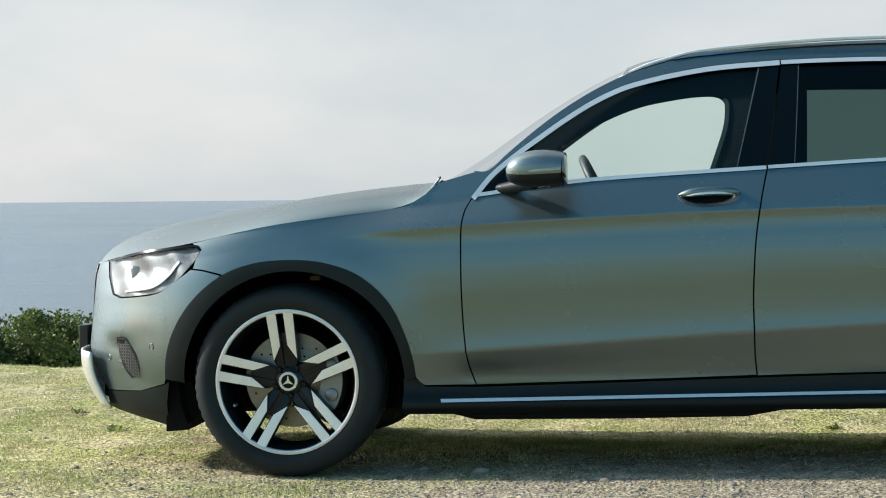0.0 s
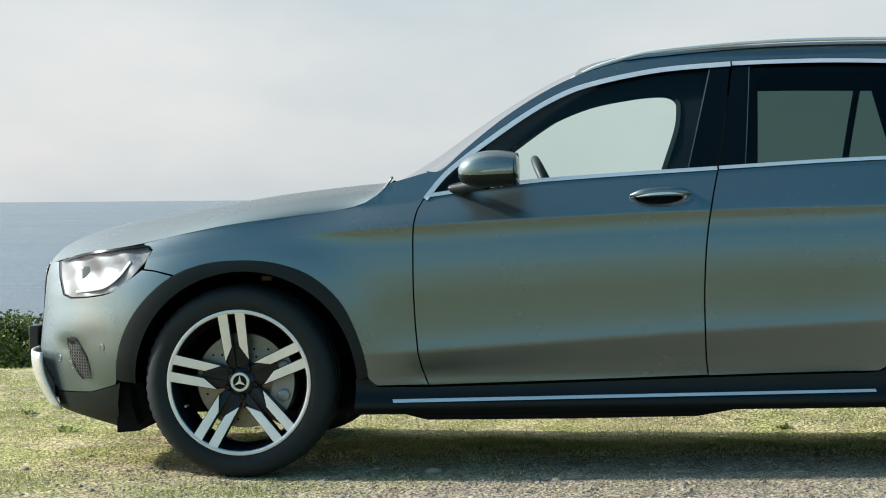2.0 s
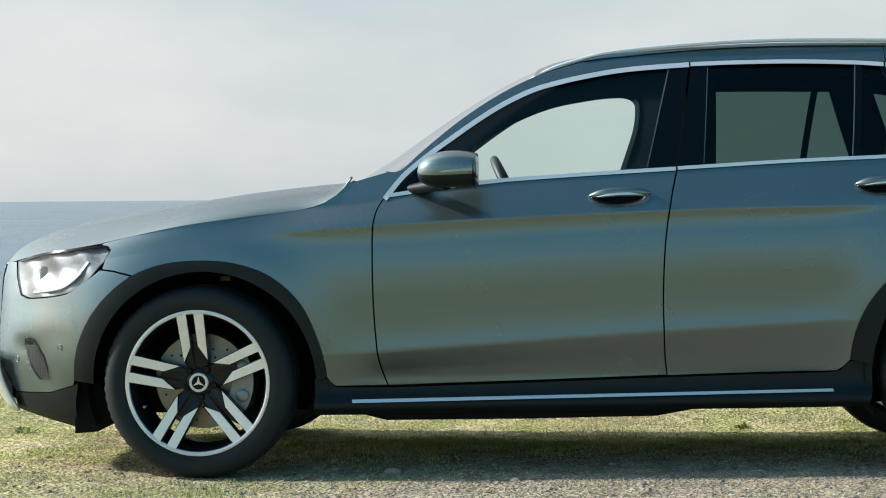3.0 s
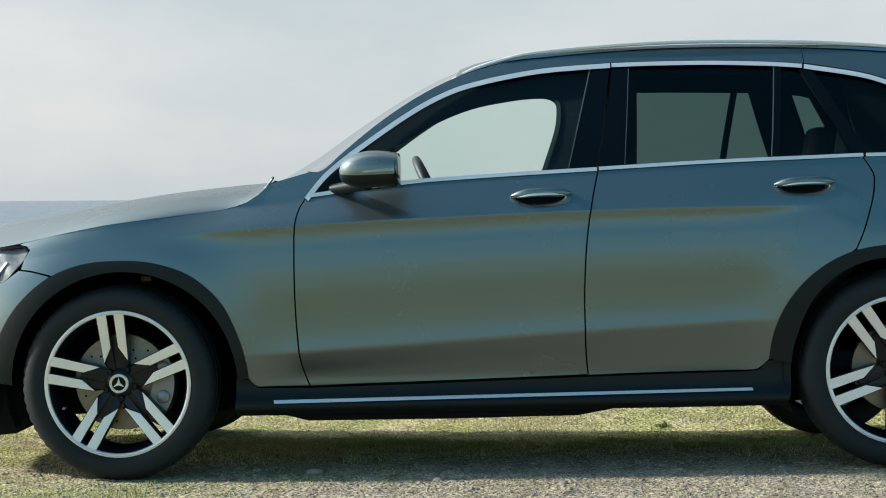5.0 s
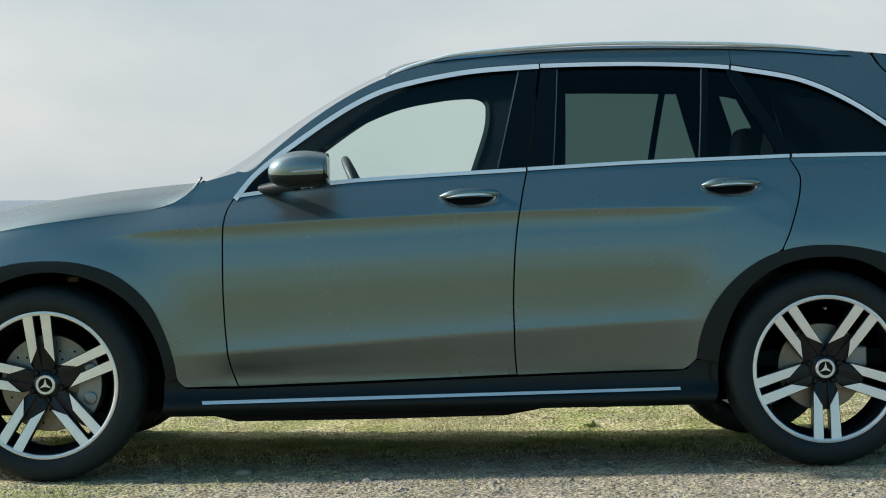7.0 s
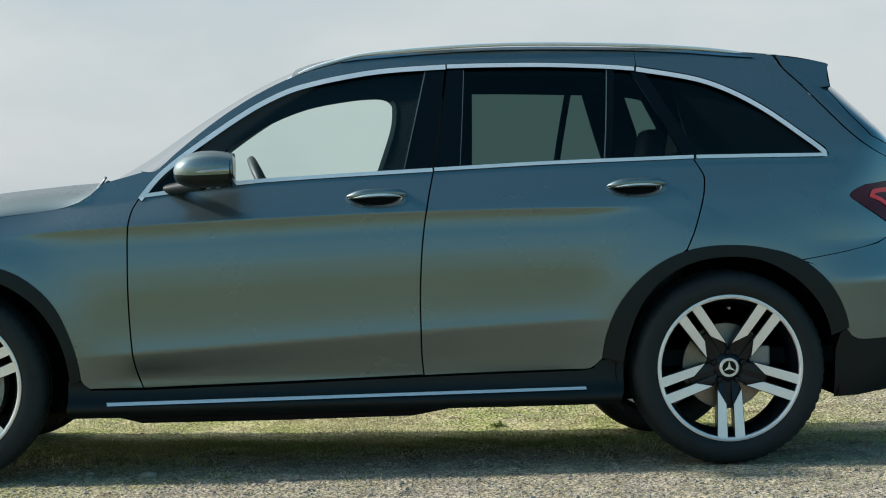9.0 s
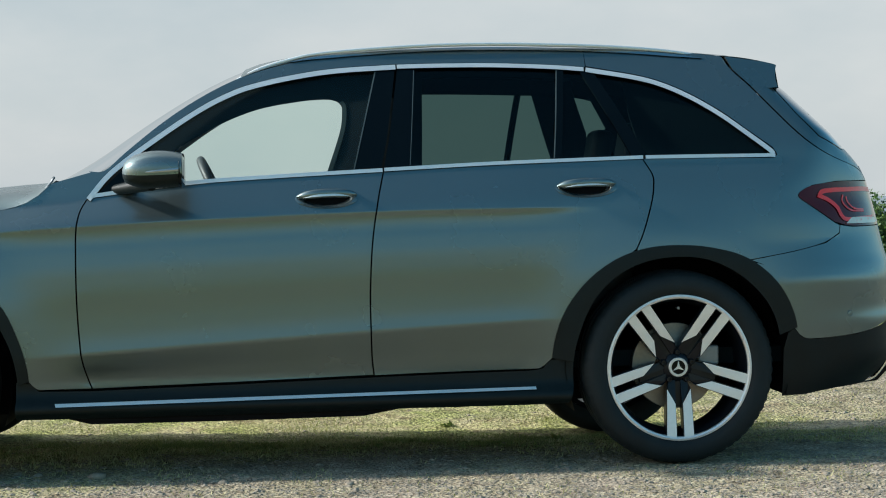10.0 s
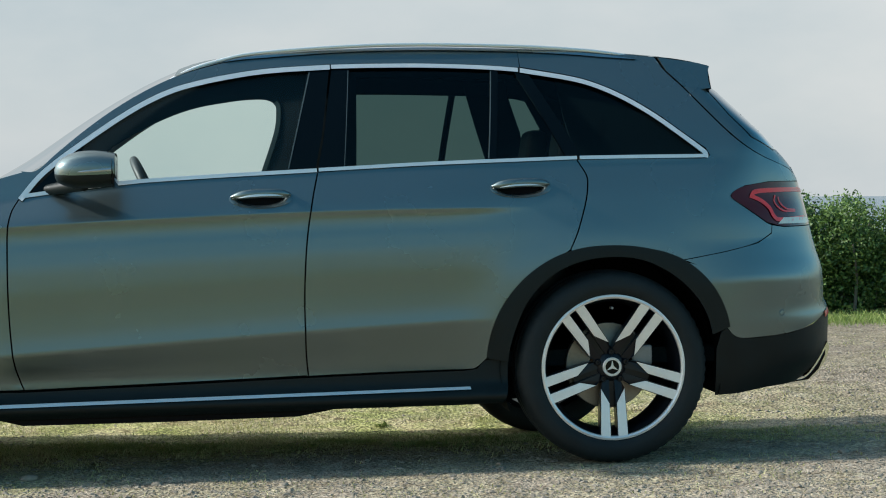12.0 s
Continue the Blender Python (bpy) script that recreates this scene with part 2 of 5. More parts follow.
def half_width(x, z):
    """Distance of the body side from the centre line."""
    zb, z1, z2 = belt_z(x), upper_crease(x), lower_crease(x)
    if z > zb:
        up = (z - zb) / (1.53 - zb)
        w = 0.845 - 0.225 * max(0.0, up) ** 1.3
    else:
        c = float(np.interp(z, (0.0, 0.345, z2, z1, zb), (0.0, 0.345, 0.525, 0.962, 1.11 - 0.105 * smooth(-1.0, -1.5, x))))
        w = plain_side(c)
        sharp = skirt(c) if c < 0.525 else flank(c) if c < 0.962 else shoulder(c)
        if 0.46 < c < 0.59:
            soft = [skirt(q) if q < 0.525 else flank(q) for q in (c - 0.01, c - 0.005, c, c + 0.005, c + 0.01)]
            sharp = (soft[0] + 2 * soft[1] + 3 * soft[2] + 2 * soft[3] + soft[4]) / 9
        if c < 0.75:
            k = smooth(-1.05, -0.7, x) * (1 - smooth(0.8, 1.1, x))
        else:
            k = smooth(-1.35, -0.85, x) * (1 - smooth(0.75, 1.25, x))
        w += k * (sharp - w)
        for hub in (-AXLE, AXLE):
            r = math.hypot(x - hub, z - HUB_Z)
            w += 0.016 * math.exp(-((r - 0.44) / 0.12) ** 2)
        w += 0.03 * smooth(1.65, 2.0, x) * max(0.0, 1 - abs(z - 0.67) / (0.16 if z > 0.67 else 0.3))
        if x < -1.9:                          # scoop round the bumper vent, under a brow
            along = (z - 0.515) / -0.142
            off = x + 2.12 - 0.067 * along
            w -= 0.013 * math.exp(-((off + 0.012) / 0.06) ** 2) * smooth(1.5, 0.9, along) * smooth(-0.12, 0.06, along)
            w += 0.004 * math.exp(-((z - 0.59) / 0.04) ** 2) * smooth(-1.85, -2.05, x)
    u = min(1.0, max(0.0, (x - nose_x(z)) / 0.8))
    w *= (1 - (1 - u) ** 2.3) ** (1 / 2.3)
    u = min(1.0, max(0.0, (tail_x(z) - x) / (0.65 - 0.42 * smooth(0.95, 1.25, z))))
    return w * (1 - (1 - u) ** 2.7) ** (1 / 2.7)


LEVELS = (0.0, 0.345, 0.525, 0.962, 1.11, 1.6)


def crease_levels(x):
    return (0.0, 0.345, lower_crease(x), upper_crease(x), belt_z(x), 1.6)


def side_panel(name, outline, mat, parents, label="", lift=0.0, depth=0.022, wide=half_width, fine=0.04, warp=False, sides=(-1, 1), hole=None):
    """A panel that follows the body side inside an outline in x and z, with turned-in edges, for both sides of the car."""
    if warp:                                  # level the creases while cutting
        outline = [(x, float(np.interp(z, crease_levels(x), LEVELS))) for x, z in outline]
    bm = bmesh.new()
    bm.faces.new([bm.verts.new((x, 0, z)) for x, z in outline])
    xs, zs = [p[0] for p in outline], [p[1] for p in outline]
    cuts = []
    x = min(xs)
    while x < max(xs):
        x += 0.022 if abs(x) > 1.85 else 0.06
        cuts.append((x, 0))
    z = min(zs)
    while z < max(zs):
        z += fine
        cuts.append((z, 2))
    if warp:
        cuts += [(c + d, 2) for c in (0.525, 0.962) for d in (-0.012, -0.005, -0.002, 0.002, 0.005, 0.012)]
    if hole:
        hx, hz, ha, hb = hole
        cuts += [(x, 0) for x in steps(hx - ha, hx + ha, 18)] + [(float(np.interp(z, crease_levels(hx), LEVELS)), 2) for z in steps(hz - hb, hz + hb, 18)]
    for c, axis in cuts:
        co, no = [0, 0, 0], [0, 0, 0]
        co[axis], no[axis] = c, 1
        bmesh.ops.bisect_plane(bm, geom=bm.verts[:] + bm.edges[:] + bm.faces[:], dist=1e-5, plane_co=co, plane_no=no)
    bmesh.ops.triangulate(bm, faces=[f for f in bm.faces if len(f.verts) > 4])
    if warp:
        for v in bm.verts:
            v.co.z = float(np.interp(v.co.z, LEVELS, crease_levels(v.co.x)))
    if hole:
        inside = [f for f in bm.faces if all(((v.co.x - hx) / ha) ** 2 + ((v.co.z - hz) / hb) ** 2 < 1.0 for v in f.verts)]
        bmesh.ops.delete(bm, geom=inside, context="FACES")
    bm.normal_update()
    bm.verts.index_update()
    bm.faces.ensure_lookup_table()
    pos, nor = [], []
    e = 0.004
    for v in bm.verts:
        x, z = v.co.x, v.co.z
        w = wide(x, z) + lift
        gx, gz = (wide(x + e, z) - wide(x - e, z)) / (2 * e), (wide(x, z + e) - wide(x, z - e)) / (2 * e)
        gx = max(-6.0, min(6.0, gx))
        gz = max(-6.0, min(6.0, gz))
        pos.append((x, w, z))
        nor.append(Vector((-gx, 1, -gz)).normalized())
    flip = bm.faces[:][0].normal.y < 0
    faces = [[v.index for v in (reversed(f.verts) if flip else f.verts)] for f in bm.faces]
    for ed in bm.edges:
        if len(ed.link_faces) == 1:
            a, b = ed.verts
            mid = ed.link_faces[0].calc_center_median()
            d = (b.co - a.co).normalized()
            out = Vector((d.z, 0, -d.x))
            if out.dot((a.co + b.co) / 2 - mid) < 0:
                out = -out
            i = len(pos)
            for v, back in ((a, 0), (b, 0), (b, depth), (a, depth)):
                px, py, pz = pos[v.index]
                pos.append((px, py - back, pz))
                nor.append(out)
            faces.append([i, i + 1, i + 2, i + 3])
    bm.free()
    made = []
    for side, parent in zip(sides, parents):
        vs = [(x, side * y, z) for x, y, z in pos]
        ns = [(n[0], side * n[1], n[2]) for n in nor]
        made.append(finish(name, vs, faces if side > 0 else [f[::-1] for f in faces], mat, parent, label, normals=ns))
    return made


def grid_surface(name, us, vs, at, mat, parent, label="", thick=0.0):
    """A smooth sheet over two parameters."""
    verts = [at(u, v) for u in us for v in vs]
    k = len(vs)
    faces = [(i * k + j, i * k + j + 1, (i + 1) * k + j + 1, (i + 1) * k + j) for i in range(len(us) - 1) for j in range(k - 1)]
    ob = finish(name, verts, faces, mat, parent, label)
    if thick:
        s = ob.modifiers.new("thickness", "SOLIDIFY")
        s.thickness, s.offset = thick, 0
    return ob


def steps(a, b, n):
    return [a + (b - a) * i / n for i in range(n + 1)]


# ---- the car ----
car = tagged(new("car"), "satin grey five-door SUV parked on gravel and grass", "car")
CAR_AT, CAR_PITCH = (0.0055, 7.746, 0.0), 0.874
car.matrix_basis = pose(*CAR_AT, 0, -CAR_PITCH, 0)
BOTH = (car, car)


def arch(cx, radius, lo, hi, n=56):
    """A wheel arch from the tail side over the top to the nose side, by its radius at each angle."""
    return [(cx + radius(t) * math.cos(radians(t)), 0.36 + radius(t) * math.sin(radians(t))) for t in steps(lo, hi, n)]


ARCH_F, ARCH_R = -1.42, 1.415
arch_front = arch(ARCH_F, curve((0, 0.47), (20, 0.468), (40, 0.478), (55, 0.476), (72, 0.464), (90, 0.456), (107, 0.465), (121, 0.475), (137, 0.482), (151, 0.489), (165, 0.494), (180, 0.494)), 1.5, 178.5)[::-1]
arch_rear = arch(ARCH_R, curve((0, 0.46), (15, 0.482), (25, 0.492), (40, 0.498), (52, 0.494), (60, 0.485), (72, 0.468), (90, 0.457), (120, 0.462), (150, 0.463), (175, 0.456)), 17, 174)[::-1]
fender_seam = spline([(-0.735, 1.026), (-0.758, 0.98), (-0.77, 0.908), (-0.772, 0.825), (-0.772, 0.679), (-0.768, 0.554), (-0.757, 0.429), (-0.742, 0.366), (-0.73, 0.336)])
middle_seam = spline([(0.352, 1.108), (0.33, 1.012), (0.312, 0.909), (0.3, 0.806), (0.292, 0.661), (0.292, 0.537), (0.295, 0.433), (0.302, 0.357)])
rear_seam = spline([(1.325, 1.137), (1.356, 1.08), (1.357, 1.037), (1.344, 0.974), (1.309, 0.87), (1.279, 0.805)])
hood_line = spline([(-1.8, 0.886), (-1.7, 0.908), (-1.58, 0.931), (-1.452, 0.952), (-1.236, 0.976), (-1.05, 0.996), (-0.968, 1.016), (-0.905, 1.052), (-0.865, 1.09)])
lamp_front = spline([(-2.207, 0.817), (-2.038, 0.852), (-1.9, 0.868), (-1.79, 0.879)], 4) + spline([(-1.766, 0.86), (-1.795, 0.813), (-1.865, 0.739), (-1.94, 0.7), (-2.04, 0.685), (-2.123, 0.679)], 4) + spline([(-2.163, 0.691), (-2.193, 0.756)], 3)
lamp_rear = spline([(1.935, 0.965), (1.912, 0.981), (1.906, 0.993), (1.918, 1.008), (1.965, 1.028), (2.069, 1.041), (2.18, 1.042), (2.315, 1.04)], 4) + [(2.33, 0.98), (2.345, 0.88)] + spline([(2.3, 0.872), (2.128, 0.873), (2.049, 0.89)], 4)
GAP = 0.0028


def shift(line, dx=0.0, dz=0.0):
    return [(x + dx, z + dz) for x, z in line]


arch_front_back = [p for p in arch_front if p[0] > -1.676]
arch_front_fore = [p for p in arch_front if p[0] <= -1.676]
# wings, with the cowl corner in front of the door
wing = (shift(hood_line, 0, -GAP) + [(-0.835, 1.097), (-0.80, 1.106), (-0.76, 1.117), (-0.715, 1.129), (-0.672, 1.118), (-0.70, 1.075)] + shift(fender_seam, -GAP)
        + [(-0.92, 0.34), (-0.938, 0.355)] + arch_front_back[::-1] + [(-1.676, 0.768), (-1.748, 0.785), (-1.79, 0.79), (-1.782, 0.82), (-1.758, 0.862)])
side_panel("front_fender", wing, PAINT, BOTH, warp=True, fine=0.025)
# doors
door_front = shift(fender_seam, GAP)[::-1] + spline([(-0.72, 1.032), (-0.38, 1.073), (-0.07, 1.092), (0.35, 1.109)]) + shift(middle_seam, -GAP)[1:] + spline([(0.295, 0.359), (-0.21, 0.347), (-0.72, 0.337)], 3)[:-1]
door_rear = (shift(middle_seam, GAP)[::-1] + spline([(0.358, 1.11), (0.76, 1.127), (1.19, 1.137), (1.322, 1.138)], 4)[1:] + shift(rear_seam, -GAP)[1:]
             + [p for p in arch_rear if p[0] < 1.27][::-1] + spline([(0.952, 0.398), (0.925, 0.374), (0.88, 0.366), (0.62, 0.363), (0.31, 0.358)], 3)[:-1])
doors_front = side_panel("front_door", door_front, PAINT, BOTH, warp=True, fine=0.025, hole=(0.14, 1.016, 0.108, 0.034))
doors_rear = side_panel("rear_door", door_rear, PAINT, BOTH, warp=True, fine=0.025, hole=(1.103, 1.037, 0.108, 0.034))
# rear quarter with the roof pillar
tail_seam = [(1.683, 1.531), (1.709, 1.48), (1.77, 1.411), (1.843, 1.321), (1.917, 1.235), (1.985, 1.176), (2.067, 1.133), (2.2, 1.09), (2.3, 1.046)]
quarter = (shift(rear_seam, GAP)[::-1] + [(1.345, 1.139), (1.58, 1.139), (1.8, 1.135), (1.827, 1.137), (1.838, 1.148), (1.824, 1.175)]
           + spline([(1.743, 1.238), (1.645, 1.317), (1.545, 1.382), (1.442, 1.433), (1.337, 1.466), (1.148, 1.502)], 4) + [(1.145, 1.574), (1.31, 1.568), (1.53, 1.553), (1.675, 1.536)]
           + spline(tail_seam, 4)
           + [(2.25, 1.045), (2.07, 1.044), (1.964, 1.03), (1.903, 0.993), (1.96, 0.947), (2.047, 0.887), (2.07, 0.876), (2.066, 0.85)] + spline([(2.06, 0.846), (2.0, 0.815), (1.876, 0.786), (1.692, 0.7556)], 3)
           + [p for p in arch_rear if 1.275 < p[0] < 1.684][::-1])
side_panel("rear_quarter", quarter, PAINT, BOTH)
# bumpers
front_bumper = ([(-1.68, 0.762), (-1.748, 0.779), (-1.8, 0.785)] + spline([(-1.87, 0.735), (-1.942, 0.696), (-2.04, 0.681), (-2.125, 0.675)], 3) + [(-2.168, 0.688), (-2.199, 0.756), (-2.214, 0.815), (-2.25, 0.812)]
                + [(nose_x(z) + 0.02, z) for z in steps(0.812, 0.49, 10)] + [(-2.335, 0.46), (-2.285, 0.385), (-2.21, 0.314), (-2.034, 0.322), (-1.922, 0.354)] + [p for p in arch_front_fore])
side_panel("front_bumper", front_bumper, PAINT, BOTH)
rear_bumper = ([(1.696, 0.7525), (1.876, 0.783), (2.005, 0.811), (2.068, 0.845), (2.074, 0.876), (2.128, 0.868), (2.3, 0.868)] + [(tail_x(z) - 0.012, z) for z in steps(0.868, 0.545, 9)]
               + spline([(2.33, 0.53), (2.25, 0.495), (2.13, 0.468), (1.96, 0.457), (1.901, 0.465), (1.868, 0.5)], 3) + [p for p in arch_rear if 1.7 < p[0]][::-1])
side_panel("rear_bumper", rear_bumper, PAINT, BOTH)
# black lower claddings
front_skirt = [(-1.922, 0.35), (-2.034, 0.318), (-2.22, 0.308), (-2.22, 0.245), (-2.06, 0.212), (-1.94, 0.186), (-1.925, 0.19), (-1.918, 0.28), (-1.9, 0.362)]
side_panel("bumper_skirt", front_skirt, PLASTIC, BOTH, "matte black plastic")
rear_skirt = ([(1.868, 0.496), (1.901, 0.461), (1.96, 0.453), (2.13, 0.464), (2.25, 0.491), (2.33, 0.526)] + [(tail_x(z) - 0.012, z) for z in steps(0.54, 0.405, 5)]
              + [(2.33, 0.32), (2.2, 0.263), (2.053, 0.258), (1.926, 0.243), (1.832, 0.24), (1.83, 0.42), (1.846, 0.482)])
side_panel("bumper_skirt", rear_skirt, PLASTIC, BOTH, "matte black plastic", depth=0.005)


arch_in_front = arch(ARCH_F, curve((0, 0.43), (35, 0.428), (70, 0.418), (110, 0.413), (180, 0.413)), 0, 180)[::-1]
arch_in_rear = arch(ARCH_R, curve((0, 0.4), (36, 0.424), (69, 0.422), (90, 0.413), (117, 0.409), (136, 0.398), (158, 0.38), (175, 0.377)), 16, 175)[::-1]
side_panel("wheel_arch_trim", arch_front + arch_in_front[::-1], PLASTIC, BOTH, "matte black plastic", lift=0.006, depth=0.06)
side_panel("wheel_arch_trim", arch_rear + arch_in_rear[::-1], PLASTIC, BOTH, "matte black plastic", lift=0.006, depth=0.06)


def sill_width(x, z):
    return 0.8905 + 0.034 * math.exp(-((z - 0.268) / 0.034) ** 2) - 0.07 * smooth(0.26, 0.2, z)


sill_line = ([(-1.0, 0.366), (-0.945, 0.364), (-0.92, 0.333), (-0.72, 0.33), (-0.21, 0.34), (0.3, 0.352), (0.62, 0.358), (0.88, 0.361), (0.928, 0.368), (0.955, 0.398), (1.0, 0.404), (1.042, 0.404), (1.04, 0.3), (1.025, 0.235)]
             + [(0.83, 0.232), (0.41, 0.232), (0.26, 0.228), (-0.22, 0.226), (-0.74, 0.226), (-0.83, 0.226), (-1.005, 0.228), (-1.0, 0.3)])
side_panel("sill", sill_line, PLASTIC, BOTH, "matte black plastic rocker", wide=sill_width, fine=0.012, depth=0.08)
strip = [(-0.86, 0.29), (0.898, 0.304), (0.9, 0.294), (-0.856, 0.278)]
side_panel("sill_strip", strip, ALU, BOTH, "bright aluminium trim strip", wide=sill_width, lift=0.007, depth=0.012)

# window band: chrome frame, black pillars, panes
chrome_top = spline([(-0.735, 1.034), (-0.667, 1.116), (-0.594, 1.178), (-0.51, 1.239), (-0.385, 1.325), (-0.28, 1.388), (-0.174, 1.436), (-0.068, 1.465), (0.038, 1.486), (0.144, 1.502), (0.25, 1.511), (0.416, 1.519)])
chrome_mid = spline([(0.422, 1.519), (0.578, 1.521), (0.795, 1.519), (1.012, 1.509), (1.138, 1.498)])
chrome_end = spline([(1.146, 1.497), (1.335, 1.462), (1.44, 1.429), (1.542, 1.378), (1.642, 1.312), (1.74, 1.234), (1.817, 1.171), (1.829, 1.153)])


def narrowed(line, d):
    """The line moved d below or inside itself."""
    out = []
    for i, p in enumerate(line):
        a, b = Vector(line[max(0, i - 1)]), Vector(line[min(len(line) - 1, i + 1)])
        t = (b - a).normalized()
        out.append((p[0] + t.y * d, p[1] - t.x * d))
    return out


def band(name, line, d, mat, lift, parents, label=""):
    side_panel(name, line + narrowed(line, d)[::-1], mat, parents, label, lift=lift, depth=0.015, fine=0.2)


CH = "satin aluminium window trim"
band("window_trim", chrome_top, 0.019, ALU, 0.006, BOTH, CH)
band("window_trim", chrome_mid, 0.016, ALU, 0.006, BOTH, CH)
band("window_trim", chrome_end, 0.018, ALU, 0.006, BOTH, CH)
belt_front = spline([(-0.715, 1.048), (-0.38, 1.088), (-0.07, 1.106), (0.349, 1.123)])
belt_rear = spline([(0.356, 1.124), (0.76, 1.14), (1.19, 1.15), (1.325, 1.153)])
belt_end = spline([(1.335, 1.153), (1.58, 1.153), (1.78, 1.152), (1.815, 1.152), (1.83, 1.15)], 3)
band("belt_trim", belt_front, 0.014, ALU, 0.006, BOTH, CH)
band("belt_trim", belt_rear, 0.013, ALU, 0.006, BOTH, CH)
band("belt_trim", belt_end, 0.013, ALU, 0.006, BOTH, CH)


def above(line, d=0.012):
    return narrowed(line, d)


# black pillar covers
side_panel("pillar_cover", [(0.247, 1.122), (0.346, 1.126), (0.372, 1.24), (0.413, 1.497), (0.34, 1.494)], GLOSS_BLACK, BOTH, "gloss black pillar cover", fine=0.1)
side_panel("pillar_cover", [(0.356, 1.126), (0.45, 1.13), (0.484, 1.497), (0.422, 1.498), (0.38, 1.24)], GLOSS_BLACK, BOTH, "gloss black pillar cover", fine=0.1)
side_panel("pillar_cover", [(0.992, 1.148), (1.018, 1.149), (1.058, 1.487), (1.034, 1.489)], GLOSS_BLACK, BOTH, "gloss black window divider", lift=0.002, fine=0.1)
side_panel("pillar_cover", [(1.285, 1.15), (1.342, 1.152), (1.172, 1.48), (1.12, 1.482)], GLOSS_BLACK, BOTH, "gloss black pillar cover", lift=0.001, fine=0.1)
side_panel("pillar_cover", [(-0.69, 1.052), (-0.565, 1.068), (-0.5, 1.22), (-0.53, 1.208)], GLOSS_BLACK, BOTH, "gloss black mirror triangle", lift=0.001, fine=0.05)


def pane_width(x, z):
    return half_width(x, z) - 0.008


glass_top = narrowed([p for p in chrome_top if -0.53 < p[0] < 0.345], 0.019)
panes = side_panel("side_window", [(0.247, 1.12)] + [(x, z) for x, z in spline([(-0.07, 1.108), (-0.38, 1.09), (-0.6, 1.066)])] + glass_top + [(0.34, 1.494)], GLASS_FRONT, BOTH, "lightly tinted door glass", wide=pane_width, depth=0.003, fine=0.05)
glass_mid = narrowed([p for p in chrome_mid if 0.48 < p[0] < 1.04], 0.016)
panes += side_panel("side_window", [(1.0, 1.147), (0.76, 1.138), (0.448, 1.127)] + glass_mid + [(1.046, 1.487)], GLASS_PRIVACY, BOTH, "dark privacy glass", wide=pane_width, depth=0.003, fine=0.05)
panes += side_panel("side_window", [(1.29, 1.151), (1.01, 1.148), (1.05, 1.49), (1.13, 1.482)], GLASS_PRIVACY, BOTH, "dark privacy glass", wide=pane_width, depth=0.003, fine=0.05)
panes += side_panel("quarter_window", [(1.335, 1.152), (1.16, 1.482)] + narrowed(chrome_end, 0.018)[2:-5] + [(1.795, 1.152), (1.58, 1.152)], GLASS_PRIVACY, BOTH, "almost black privacy glass", wide=pane_width, depth=0.003, fine=0.05)
for p in panes:
    p.visible_shadow = False

# roof frame above the doors: pillar, rail base and roof skin
pillar_out = spline([(-0.727, 1.131), (-0.67, 1.133), (-0.596, 1.197), (-0.491, 1.284), (-0.386, 1.36), (-0.28, 1.424), (-0.174, 1.475), (-0.067, 1.51), (0.04, 1.536), (0.14, 1.556), (0.3, 1.568), (0.55, 1.577), (0.88, 1.578), (1.1448, 1.573)])
frame_low = shift(chrome_top, 0, 0.002)[4:] + shift(chrome_mid, 0, 0.002) + [(1.1448, 1.5)]
side_panel("roof_side", pillar_out + frame_low[::-1], PAINT, BOTH, fine=0.03)

roof_edge = curve((-0.17, 1.478), (-0.09, 1.508), (0.02, 1.535), (0.13, 1.556), (0.24, 1.566), (0.45, 1.577), (0.67, 1.58), (0.88, 1.579), (1.1, 1.574), (1.31, 1.567), (1.53, 1.553), (1.71, 1.535))
screen_x = curve((1.08, -0.95), (1.11, -0.895), (1.184, -0.765), (1.284, -0.615), (1.362, -0.495), (1.434, -0.375), (1.493, -0.265), (1.531, -0.18))


def roof_at(x, v):
    w = half_width(x, roof_edge(x) - 0.002) - 0.001
    x += 0.02 * (1 - v * v)
    return (x, v * w, roof_edge(x) + (0.03 + 0.026 * (1 - smooth(-0.17, 0.3, x))) * (1 - abs(v) ** 2.6))


grid_surface("roof", steps(-0.17, 1.71, 36), steps(-1, 1, 24), roof_at, PAINT, car)


pillar_x = curve((1.08, -0.78), (1.133, -0.68), (1.197, -0.586), (1.284, -0.481), (1.36, -0.376), (1.424, -0.27), (1.475, -0.164), (1.51, -0.06), (1.53, 0.0))


def screen_at(z, v):
    side_x = pillar_x(z)
    w = half_width(side_x, z) - 0.01
    return (screen_x(z) + (side_x - screen_x(z)) * abs(v) ** 2.2, v * w, z)


windscreen = grid_surface("windscreen", steps(1.085, 1.528, 14), steps(-1, 1, 24), screen_at, GLASS_SCREEN, car, "laminated windscreen glass")
windscreen.visible_shadow = False

# bonnet
hood_edge_z = curve((-2.36, 0.8), (-2.3, 0.805), (-2.207, 0.824), (-2.038, 0.857), (-1.9, 0.8735), (-1.8, 0.889), (-1.7, 0.909), (-1.58, 0.932), (-1.452, 0.953), (-1.236, 0.977), (-1.05, 0.997), (-0.968, 1.017), (-0.905, 1.053), (-0.865, 1.09))
hood_mid_z = curve((-2.36, 0.815), (-2.345, 0.845), (-2.30, 0.878), (-2.17, 0.928), (-2.03, 0.961), (-1.79, 1.004), (-1.55, 1.037), (-1.32, 1.066), (-1.09, 1.087), (-0.865, 1.104))


